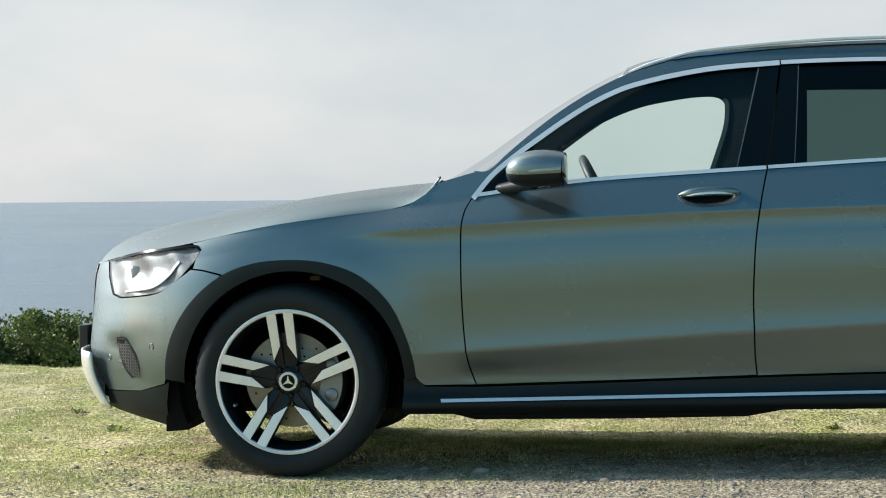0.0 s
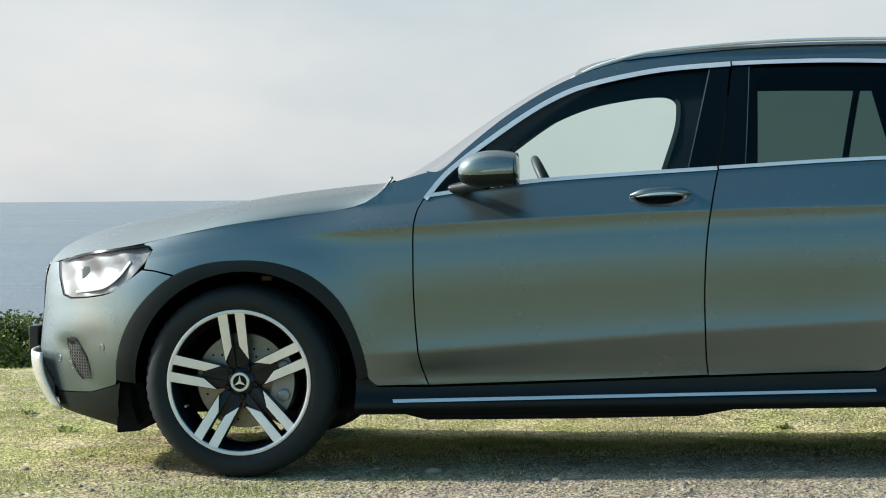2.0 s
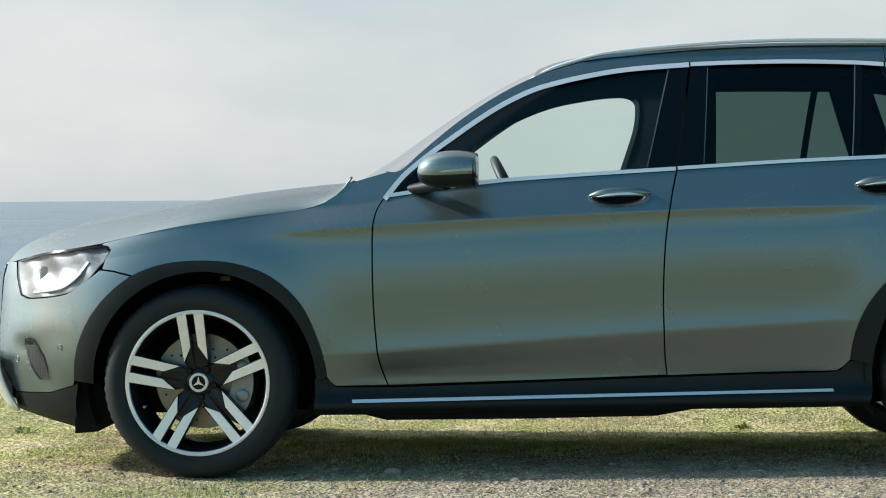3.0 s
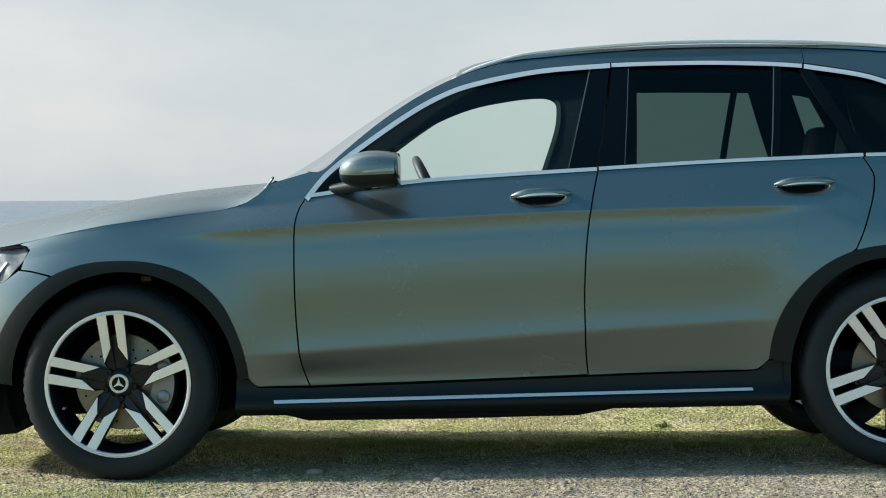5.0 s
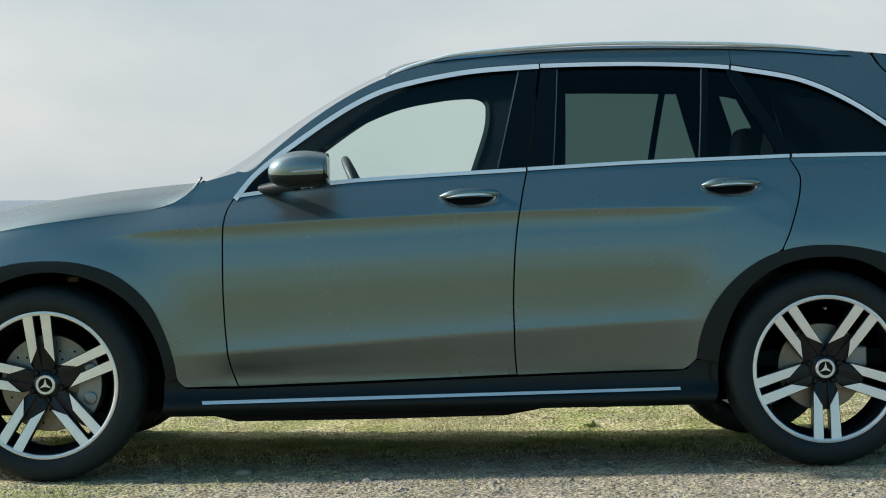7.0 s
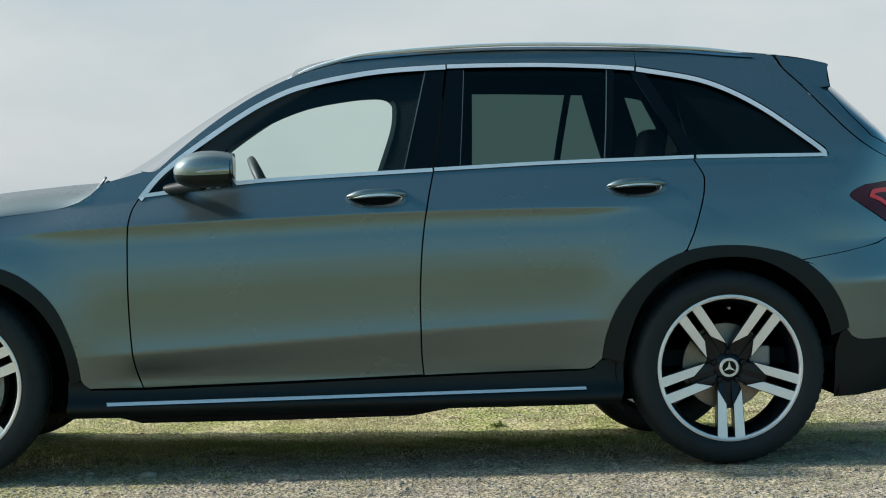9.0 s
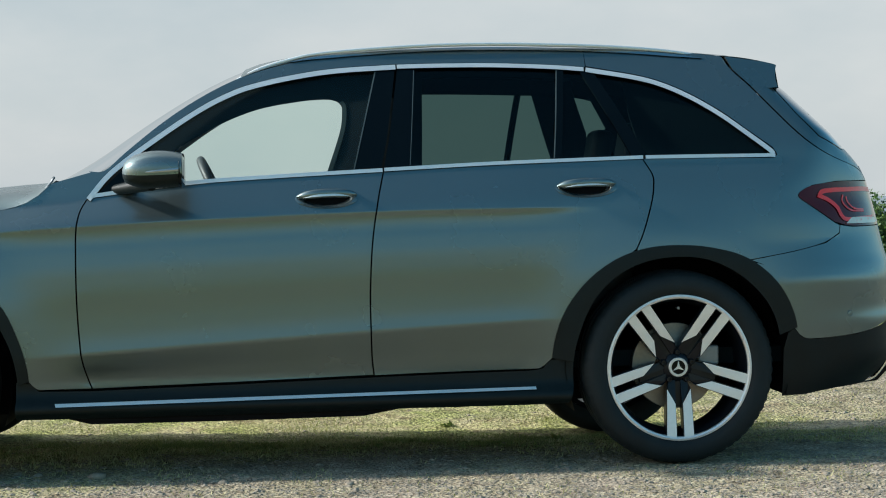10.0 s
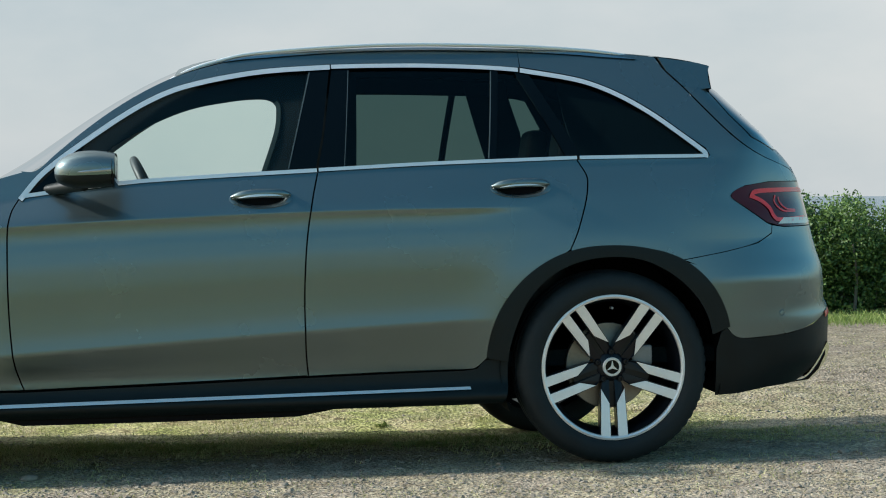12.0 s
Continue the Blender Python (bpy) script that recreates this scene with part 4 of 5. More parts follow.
# handles
for doors, cx, cz in ((doors_front, 0.14, 1.02), (doors_rear, 1.103, 1.041)):
    for side, door in zip((-1, 1), doors):
        def rim(r, n=32):
            return [(cx + 0.112 * r * math.cos(t), cz - 0.004 + (0.034 if math.sin(t) > 0 else 0.036) * r * math.sin(t)) for t in [2 * math.pi * i / n for i in range(n)]]
        bm = bmesh.new()
        n = 32
        rings = []
        for r, d in ((1.03, 0.0), (1.0, 0.0012), (0.84, -0.001), (0.76, -0.02), (0.66, -0.045), (0.35, -0.055)):
            rings.append([bm.verts.new((x, side * (half_width(x, z) + d + 0.002), z)) for x, z in rim(r, n)])
        for a, b in zip(rings, rings[1:]):
            for k in range(n):
                bm.faces.new((a[k], a[(k + 1) % n], b[(k + 1) % n], b[k]))
        bm.faces.new(rings[-1])
        part("handle_cup", bm, PAINT, door, "recessed handle cup", True)
        bm = bmesh.new()
        secs = []
        for i in range(25):
            t = -1 + i / 12
            ends = (1 - abs(t) ** 5)
            x = cx + 0.11 * t
            zc = cz + 0.014 + 0.003 * t - 0.008 * t * t
            hz = 0.004 + 0.0125 * ends
            out = half_width(x, zc) + 0.004 + 0.03 * (1 - abs(t) ** 3.5)
            secs.append([bm.verts.new((x, side * (out + 0.011 * math.cos(a)), zc + hz * math.sin(a))) for a in [2 * math.pi * k / 14 for k in range(14)]])
        for a, b in zip(secs, secs[1:]):
            for k in range(14):
                bm.faces.new((a[k], a[(k + 1) % 14], b[(k + 1) % 14], b[k]))
        bm.faces.new(secs[0])
        bm.faces.new(secs[-1])
        handle = part("door_handle", bm, PAINT, door, "grey pull handle with chrome strip", True)
        bm = bmesh.new()
        lo, hi = [], []
        for i in range(25):
            t = -1 + i / 12
            x = cx + 0.105 * t
            zc = cz + 0.008 + 0.003 * t - 0.005 * t * t
            out = half_width(x, zc) + 0.0135 + 0.03 * (1 - abs(t) ** 3.5) - 0.006 * abs(t) ** 6
            lo.append(bm.verts.new((x, side * out, zc - 0.0045)))
            hi.append(bm.verts.new((x, side * (out - 0.002), zc + 0.0045)))
        for k in range(24):
            bm.faces.new((lo[k], lo[k + 1], hi[k + 1], hi[k]))
        part("chrome_strip", bm, ALU, handle, "thin satin chrome strip", True)

# mirror
for side in (-1,):
    root = new("door_mirror")
    root.parent = car
    root["label"] = "grey door mirror with indicator strip"

    def housing(lo, hi, grow=0.0):
        bm = bmesh.new()
        rows = []
        for i in range(15):
            t = i / 14                       # from the nose to the glass edge
            x = -0.585 + 0.213 * t ** 1.35
            k = (1 - (1 - min(1, t * 0.97 + 0.05)) ** 3.2) ** 0.5
            hy = 0.115 * k + grow
            rise, fall = 0.012 + 0.066 * (1 - (1 - t) ** 2.6) ** 0.75 - 0.02 * t ** 4 + grow, 0.024 + 0.04 * min(1, 2.2 * t) ** 0.6 - 0.006 * t ** 4 + grow
            zc, yc = 1.124 + 0.004 * t, -1.01
            rows.append([bm.verts.new((x, -side * (yc + hy * math.copysign(abs(math.cos(a)) ** 0.8, math.cos(a))), zc + (rise if math.sin(a) > 0 else fall) * math.copysign(abs(math.sin(a)) ** 0.75, math.sin(a)))) for a in [radians(lo + (hi - lo) * q / 28) for q in range(29)]])
        for a, b in zip(rows, rows[1:]):
            for q in range(28):
                bm.faces.new((a[q], a[q + 1], b[q + 1], b[q]))
        return bm
    part("cap", housing(-10, 190), PAINT, root, "grey painted mirror cap", True)
    part("lower_shell", housing(188, 352, -0.0005), PLASTIC, root, "black mirror underside", True)
    bm = bmesh.new()
    secs = []
    for i in range(12):
        t = i / 11
        x = -0.563 + 0.18 * t
        k = (1 - (1 - min(1, (x + 0.585) / 0.213 * 0.97 + 0.05)) ** 3.2) ** 0.5
        y = 1.01 + 0.115 * k + 0.003
        z = 1.116 + 0.012 * t
        h = 0.0025 + 0.003 * t
        secs.append([bm.verts.new((x, side * y, z - h)), bm.verts.new((x, side * (y + 0.002), z)), bm.verts.new((x, side * y, z + h))])
    for a, b in zip(secs, secs[1:]):
        for k in range(2):
            bm.faces.new((a[k], a[k + 1], b[k + 1], b[k]))
    part("indicator_lens", bm, SATIN_GREY, root, "clear indicator strip", True)
    bm = bmesh.new()
    loops = []
    for x, size in ((-0.385, 0.985), (-0.3815, 1.02), (-0.374, 0.99), (-0.371, 0.88)):
        loops.append([bm.verts.new((x, side * 1.01 - side * 0.114 * size * math.copysign(abs(math.cos(a)) ** 0.6, math.cos(a)), 1.1205 + 0.0585 * size * math.copysign(abs(math.sin(a)) ** 0.6, math.sin(a)))) for a in [2 * math.pi * q / 40 for q in range(40)]])
    for a, b in zip(loops, loops[1:]):
        for q in range(40):
            bm.faces.new((a[q], a[(q + 1) % 40], b[(q + 1) % 40], b[q]))
    bm.faces.new(loops[-1])
    part("mirror_frame", bm, GLOSS_BLACK, root, "black mirror frame edge", True)
    bm = bmesh.new()
    tube(bm, spline([(-0.63, side * 0.83, 1.062), (-0.58, side * 0.88, 1.068), (-0.53, side * 0.93, 1.075), (-0.49, side * 0.97, 1.08)], 4), lambda s: 0.02 + 0.006 * s, 12)
    part("mirror_foot", bm, PLASTIC, root, "black mirror foot", True)

# cabin
bm = bmesh.new()
belt = spline([(0.265, -0.668, 1.35), (0.262, -0.67, 1.3), (0.25, -0.69, 1.15), (0.24, -0.7, 1.0)], 4)
left = [bm.verts.new(p) for p in belt]
right = [bm.verts.new((p[0] + 0.02, p[1] + 0.004, p[2])) for p in belt]
for k in range(len(belt) - 1):
    bm.faces.new((left[k], left[k + 1], right[k + 1], right[k]))
part("seat_belt", bm, CALIPER, car, "grey seat belt", True)
bm = bmesh.new()
rim_at = pose(-0.262, -0.37, 1.006, 0, -115, 0)
ring = [rim_at @ Vector((0.185 * math.cos(t), 0.185 * math.sin(t), 0)) for t in [2 * math.pi * i / 48 for i in range(49)]]
tube(bm, ring, 0.0165, 12)
steering = part("steering_wheel", bm, LEATHER, car, "black leather steering wheel", True)
bm = bmesh.new()
for a in (90, 180, 270):
    tube(bm, [rim_at @ Vector((r * math.cos(radians(a)), r * math.sin(radians(a)), -0.015)) for r in (0.03, 0.1, 0.18)], 0.014, 8)
box(bm, -0.06, 0.06, -0.06, 0.06, -0.04, 0.01, 0.02, rim_at)
part("wheel_spokes", bm, TRIM, steering, "dark steering wheel centre", True)


def seat(name, x, y, width, top):
    root = new(name)
    root.parent = car
    root["label"] = "black leather car seat"
    bm = bmesh.new()
    box(bm, x - 0.42, x + 0.1, y - width / 2, y + width / 2, 0.52, 0.68, 0.05)
    part("cushion", bm, LEATHER, root, shade=True)
    bm = bmesh.new()
    box(bm, -0.08, 0.08, -width / 2, width / 2, 0, top - 0.62, 0.06, pose(x + 0.06, y, 0.6, 0, 14, 0))
    part("backrest", bm, LEATHER, root, shade=True)
    return root


front_seats = [seat("car_seat", 0.17, y, 0.5, 1.08) for y in (-0.37, 0.37)]
bench = seat("rear_bench", 1.16, 0, 1.25, 1.12)
for s_, y in zip(front_seats, (-0.37, 0.37)):
    bm = bmesh.new()
    box(bm, -0.05, 0.05, -0.13, 0.13, 0, 0.17, 0.04, pose(0.31, y, 1.13, 0, 10, 0))
    part("headrest", bm, LEATHER, s_, "black leather headrest", True)
for y in (-0.4, 0.4):
    bm = bmesh.new()
    box(bm, -0.045, 0.045, -0.13, 0.13, 0, 0.16, 0.04, pose(1.35, y, 1.13, 0, 10, 0))
    part("headrest", bm, LEATHER, bench, "black leather headrest", True)
bm = bmesh.new()
box(bm, -0.98, -0.52, -0.72, 0.72, 0.72, 1.01, 0.06)
part("dashboard", bm, TRIM, car, "black dashboard", True)


def lining_at(x, v):
    p = roof_at(x, v * 0.97)
    return (p[0], p[1], p[2] - 0.045)


grid_surface("headliner", steps(-0.12, 1.68, 20), steps(-1, 1, 12), lining_at, TRIM, car, "dark headliner")


def trim_width(x, z):
    return half_width(x, z) - 0.045


side_panel("cabin_trim", [(0.2, 1.05), (0.495, 1.05), (0.52, 1.52), (0.24, 1.51), (0.27, 1.44), (0.275, 1.38)], TRIM, BOTH, "dark pillar lining", wide=trim_width, fine=0.1)
side_panel("cabin_trim", [(1.27, 1.53), (1.295, 1.445), (1.37, 1.435), (1.45, 1.31), (1.42, 1.2), (1.42, 1.1), (1.8, 1.1), (1.83, 1.2), (1.7, 1.33), (1.5, 1.44)], TRIM, BOTH, "dark boot lining", wide=trim_width, fine=0.1)
side_panel("cabin_trim", spline([(-0.72, 1.05), (-0.5, 1.265), (-0.28, 1.41), (0.04, 1.505), (0.6, 1.54), (1.2, 1.52)], 4) + spline([(1.2, 1.455), (0.6, 1.47), (0.15, 1.457), (-0.09, 1.442), (-0.24, 1.405), (-0.37, 1.335), (-0.5, 1.24), (-0.64, 1.05)], 4), TRIM, BOTH, "dark roof frame lining", wide=trim_width, fine=0.1)
opening = spline([(-0.53, 1.1), (-0.425, 1.198), (-0.263, 1.293), (-0.113, 1.353), (0.036, 1.381), (0.13, 1.389), (0.178, 1.385), (0.203, 1.369), (0.209, 1.342), (0.198, 1.263), (0.147, 1.116), (0.128, 1.06)], 5)
side_panel("cabin_trim", spline([(-0.62, 1.17), (-0.42, 1.33), (-0.2, 1.44), (0.1, 1.5), (0.33, 1.51)], 4) + [(0.36, 1.4), (0.3, 1.06)] + opening[::-1], TRIM, (car,), "dark door frame lining", wide=trim_width, fine=0.1, sides=(-1,))
# Narrow strip, lighter than the lining beside it, down the opening's rear edge.
edge = opening[-22:]
side_panel("pillar_edge", edge + narrowed(edge, -0.016)[::-1], LINING, (car,), "lighter grey strip along the pillar edge", wide=trim_width, lift=0.004, depth=0.006, fine=0.1, sides=(-1,))
side_panel("glass_run", [(0.243, 1.122), (0.247, 1.122), (0.341, 1.493), (0.336, 1.493)], RUN, BOTH, "thin grey glass run", lift=0.001, depth=0.006, fine=0.1)
side_panel("glass_run", [(0.451, 1.13), (0.4535, 1.13), (0.487, 1.497), (0.484, 1.497)], RUN, BOTH, "thin grey glass run", lift=0.001, depth=0.006, fine=0.1)
side_panel("glass_run", [(0.99, 1.148), (0.9935, 1.148), (1.0335, 1.49), (1.03, 1.49)], RUN, BOTH, "thin grey glass run", lift=0.003, depth=0.006, fine=0.1)
side_panel("cabin_trim", [(1.085, 1.5), (1.215, 1.15), (1.22, 1.1), (1.4, 1.1), (1.36, 1.29), (1.295, 1.44), (1.27, 1.52)], TRIM, (car,), "dark pillar lining", wide=trim_width, fine=0.1, sides=(1,))
side_panel("cabin_trim", [(1.28, 1.5), (1.3, 1.3), (1.34, 1.1), (1.42, 1.1), (1.46, 1.31), (1.36, 1.52)], TRIM, (car,), "dark pillar lining", wide=trim_width, fine=0.1, sides=(-1,))
bm = bmesh.new()
box(bm, 1.86, 1.95, -0.6, 0.6, 0.6, 1.3, 0.03)
part("boot_lining", bm, TRIM, car, "dark boot lining")
bm = bmesh.new()
box(bm, -0.9, 1.95, -0.78, 0.78, 0.36, 0.42)
part("cabin_floor", bm, TRIM, car, "dark cabin carpet")


# ---- ground, sea, plants ----
def dip(x, y):
    return math.exp(-((y - 8.55) / 0.75) ** 2) * smooth(-2.4, -0.9, x) * (1 - smooth(3.0, 4.8, x)) * (0.05 + 0.035 * smooth(-1.4, 1.4, x))


def shore(x):
    return 11.7 + 0.35 * math.sin(x * 0.7 + 1.0) + 16 * smooth(-1.0, 6.0, x) + 0.25 * max(0.0, -x - 3)


def ground_z(x, y):
    slope = math.tan(radians(CAR_PITCH))
    z = slope * max(-7.0, min(4.0, x)) - dip(x, y)
    near = math.exp(-((y - 7.4) / 2.6) ** 2) if abs(x) < 3.2 else 0.3
    z += (1 - 0.92 * near) * 0.035 * noise.noise((x * 0.55, y * 0.55, 3.1)) + (1 - 0.85 * near) * 0.012 * noise.noise((x * 2.3, y * 2.3, 7.7))
    z += 0.006 * noise.noise((x * 8.0, y * 8.0, 2.2)) + 0.004 * noise.noise((x * 21.0, y * 21.0, 5.0)) if abs(x) < 6 and 5.5 < y < 13 else 0.0
    far = max(0.0, math.hypot(x, y) - 30)
    z += min(2.0, 0.002 * far) * noise.noise((x * 0.02, y * 0.02, 1.0)) if far else 0
    edge = y - shore(x)
    if edge > 0:
        z -= 0.16 * edge * edge if edge < 5 else min(9.0, 4.0 + 1.6 * (edge - 5))
    return z


def spread(lo, hi, fine_lo, fine_hi, step, growth=1.25):
    out = steps(fine_lo, fine_hi, int((fine_hi - fine_lo) / step))
    s = step
    while out[-1] < hi:
        s *= growth
        out.append(out[-1] + s)
    s = step
    while out[0] > lo:
        s *= growth
        out.insert(0, out[0] - s)
    return out


gx, gy = spread(-4000, 4000, -5.2, 5.6, 0.032), spread(-4000, 60, 6.2, 12.2, 0.03)
gv = [(x, y, ground_z(x, y)) for x in gx for y in gy]
gk = len(gy)
gf = [(i * gk + j, (i + 1) * gk + j, (i + 1) * gk + j + 1, i * gk + j + 1) for i in range(len(gx) - 1) for j in range(gk - 1)]


def ground_material():
    m = bpy.data.materials.new("grass_and_gravel")
    m.use_nodes = True
    n, l = m.node_tree.nodes, m.node_tree.links
    b = n["Principled BSDF"]
    b.inputs["Roughness"].default_value = 0.95
    b.inputs["Specular IOR Level"].default_value = 0.15
    pos = n.new("ShaderNodeNewGeometry")

    def tex(kind, scale, detail=4.0):
        t = n.new("ShaderNodeTex" + kind)
        t.inputs["Scale"].default_value = scale
        if kind == "Noise":
            t.inputs["Detail"].default_value = detail
            t.inputs["Roughness"].default_value = 0.62
        l.new(pos.outputs["Position"], t.inputs["Vector"])
        return t

    def ramp(source, stops):
        r = n.new("ShaderNodeValToRGB")
        while len(r.color_ramp.elements) < len(stops):
            r.color_ramp.elements.new(0.5)
        for e, (p, c) in zip(r.color_ramp.elements, stops):
            e.position, e.color = p, (*c, 1)
        l.new(source, r.inputs["Fac"])
        return r

    def blend(fac, a, c, mode="MIX"):
        x = n.new("ShaderNodeMix")
        x.data_type, x.blend_type = "RGBA", mode
        if hasattr(fac, "links"):
            l.new(fac, x.inputs[0])
        else:
            x.inputs[0].default_value = fac
        l.new(a, x.inputs[6])
        l.new(c, x.inputs[7])
        return x.outputs[2]

    patches, mid, fine, grit = tex("Noise", 1.1, 5), tex("Noise", 9.0, 5), tex("Noise", 70.0, 4), tex("Voronoi", 55.0)
    grass = ramp(mid.outputs["Fac"], [(0.32, (0.2, 0.145, 0.085)), (0.44, (0.39, 0.34, 0.18)), (0.56, (0.53, 0.48, 0.26)), (0.7, (0.38, 0.39, 0.14))])
    soil = ramp(mid.outputs["Fac"], [(0.32, (0.2, 0.155, 0.1)), (0.5, (0.42, 0.34, 0.255)), (0.68, (0.58, 0.49, 0.385))])
    stones = ramp(grit.outputs["Color"], [(0.1, (0.16, 0.135, 0.11)), (0.5, (0.33, 0.29, 0.235)), (0.9, (0.58, 0.53, 0.44))])
    gravel = blend(0.4, soil.outputs[0], stones.outputs[0])
    sep = n.new("ShaderNodeSeparateXYZ")
    l.new(pos.outputs["Position"], sep.inputs[0])

    def rng(source, a, c):
        r = n.new("ShaderNodeMapRange")
        r.interpolation_type = "SMOOTHSTEP"
        r.inputs["From Min"].default_value, r.inputs["From Max"].default_value = a, c
        l.new(source, r.inputs["Value"])
        return r.outputs[0]

    def op(kind, a, c):
        x = n.new("ShaderNodeMath")
        x.operation, x.use_clamp = kind, kind != "SUBTRACT"
        for i, v in enumerate((a, c)):
            if hasattr(v, "links"):
                l.new(v, x.inputs[i])
            else:
                x.inputs[i].default_value = v
        return x.outputs[0]
    track = op("MULTIPLY", rng(sep.outputs["Y"], 7.75, 7.1), rng(sep.outputs["X"], -3.2, 0.4))
    lot = op("MULTIPLY", rng(sep.outputs["X"], 1.6, 3.6), rng(sep.outputs["Y"], 14.2, 13.2))
    bare = op("MAXIMUM", track, lot)
    jitter = rng(patches.outputs["Fac"], 0.45, 0.62)
    tufts = tex("Noise", 3.4, 6)
    green = ramp(fine.outputs["Fac"], [(0.3, (0.12, 0.15, 0.03)), (0.7, (0.38, 0.41, 0.13))])
    grass_mix = blend(op("MULTIPLY", rng(tufts.outputs["Fac"], 0.44, 0.58), 0.75), grass.outputs[0], green.outputs[0])
    grass_mix = blend(op("MULTIPLY", rng(sep.outputs["Y"], 6.0, 3.5), 0.32), grass_mix, green.outputs[0])
    bare = op("ADD", op("MULTIPLY", bare, 0.75), op("MULTIPLY", jitter, 0.38))
    # Greener tint in the ground colour where the car's shadow lies.
    shadow_green = op("MULTIPLY", op("MULTIPLY", rng(sep.outputs["Y"], 7.3, 8.2), op("MULTIPLY", rng(sep.outputs["X"], 3.2, 1.8), rng(sep.outputs["Y"], 9.9, 8.9))), rng(tufts.outputs["Fac"], 0.34, 0.56))
    grass_mix = blend(op("MULTIPLY", shadow_green, 0.25), grass_mix, green.outputs[0])
    bare = op("MULTIPLY", bare, rng(sep.outputs["Y"], 3.0, 5.0))
    colour = blend(bare, grass_mix, gravel)
    # Darker earth colour mixed in over the gravel lot.
    lot_earth = ramp(mid.outputs["Fac"], [(0.3, (0.12, 0.1, 0.075)), (0.7, (0.25, 0.21, 0.16))])
    colour = blend(op("MULTIPLY", lot, 0.5), colour, lot_earth.outputs[0])
    shade = ramp(fine.outputs["Fac"], [(0.36, (0.24, 0.23, 0.21)), (0.5, (0.88, 0.85, 0.81)), (0.64, (1.5, 1.45, 1.37))])
    colour = blend(0.8, colour, shade.outputs[0], "MULTIPLY")
    l.new(colour, b.inputs["Base Color"])
    bp = n.new("ShaderNodeBump")
    bp.inputs["Strength"].default_value, bp.inputs["Distance"].default_value = 0.9, 0.02
    height = op("ADD", fine.outputs["Fac"], op("MULTIPLY", grit.outputs["Distance"], 0.8))
    l.new(height, bp.inputs["Height"])
    l.new(bp.outputs[0], b.inputs["Normal"])
    return m


ground = finish("ground", gv, gf, ground_material())
tagged(ground, "sunlit short dry grass with a pale gravel track", "ground", kind="structure")

# sea
SEA_Z = -3.6
sea_m = material("sea_water", (0.05, 0.125, 0.18), 0.22, vary=0.15, scale=0.02)
sn, sl = sea_m.node_tree.nodes, sea_m.node_tree.links
sc, sm_, sw, sb = sn.new("ShaderNodeTexCoord"), sn.new("ShaderNodeMapping"), sn.new("ShaderNodeTexNoise"), sn.new("ShaderNodeBump")
sm_.inputs["Scale"].default_value = (0.05, 0.4, 1.0)
sw.inputs["Scale"].default_value, sw.inputs["Detail"].default_value, sw.inputs["Roughness"].default_value = 1.0, 8.0, 0.65
sb.inputs["Strength"].default_value, sb.inputs["Distance"].default_value = 0.8, 0.8
sl.new(sc.outputs["Object"], sm_.inputs[0])
sl.new(sm_.outputs[0], sw.inputs["Vector"])
sl.new(sw.outputs["Fac"], sb.inputs["Height"])
sl.new(sb.outputs[0], sn["Principled BSDF"].inputs["Normal"])
sx, sy = spread(-4500, 4500, -300, 300, 40), [12, 20, 30, 45, 70, 110, 180, 300, 600, 1200, 2400, 4950]
sk = len(sy)
water = finish("sea", [(x, y, SEA_Z) for x in sx for y in sy], [(i * sk + j, (i + 1) * sk + j, (i + 1) * sk + j + 1, i * sk + j + 1) for i in range(len(sx) - 1) for j in range(sk - 1)], sea_m)
tagged(water, "calm grey-blue sea reaching a hazy horizon", "sea", kind="structure")


def leaf_material(name, dark, light, rough=0.55):
    m = bpy.data.materials.new(name)
    m.use_nodes = True
    n, l = m.node_tree.nodes, m.node_tree.links
    b = n["Principled BSDF"]
    g, r = n.new("ShaderNodeNewGeometry"), n.new("ShaderNodeValToRGB")
    r.color_ramp.elements[0].color, r.color_ramp.elements[1].color = (*dark, 1), (*light, 1)
    l.new(g.outputs["Random Per Island"], r.inputs["Fac"])
    l.new(r.outputs[0], b.inputs["Base Color"])
    b.inputs["Roughness"].default_value = rough
    tr, mx, out = n.new("ShaderNodeBsdfTranslucent"), n.new("ShaderNodeMixShader"), n["Material Output"]
    l.new(r.outputs[0], tr.inputs["Color"])
    mx.inputs[0].default_value = 0.3
    l.new(b.outputs[0], mx.inputs[1])
    l.new(tr.outputs[0], mx.inputs[2])
    l.new(mx.outputs[0], out.inputs["Surface"])
    return m


rnd = random.Random(7)
BLADE = leaf_material("grass_blades", (0.2, 0.23, 0.065), (0.47, 0.44, 0.21))
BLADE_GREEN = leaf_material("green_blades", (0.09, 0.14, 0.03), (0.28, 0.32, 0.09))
LEAF = leaf_material("bush_leaves", (0.025, 0.052, 0.009), (0.15, 0.185, 0.032))
LEAF_HEDGE = leaf_material("hedge_leaves", (0.024, 0.06, 0.013), (0.16, 0.25, 0.055))
STONE = material("pale_stone", (0.31, 0.265, 0.205), 0.85, vary=0.25, scale=9, bump=0.4, bump_scale=120)
TWIG = material("dry_twig", (0.2, 0.17, 0.13), 0.9, vary=0.25, scale=20)


def under_tyre(x, y):
    return any(abs(x - hx) < 0.2 and abs(y - hy) < 0.17 for hx in (-1.43, 1.44) for hy in (6.94, 8.55))


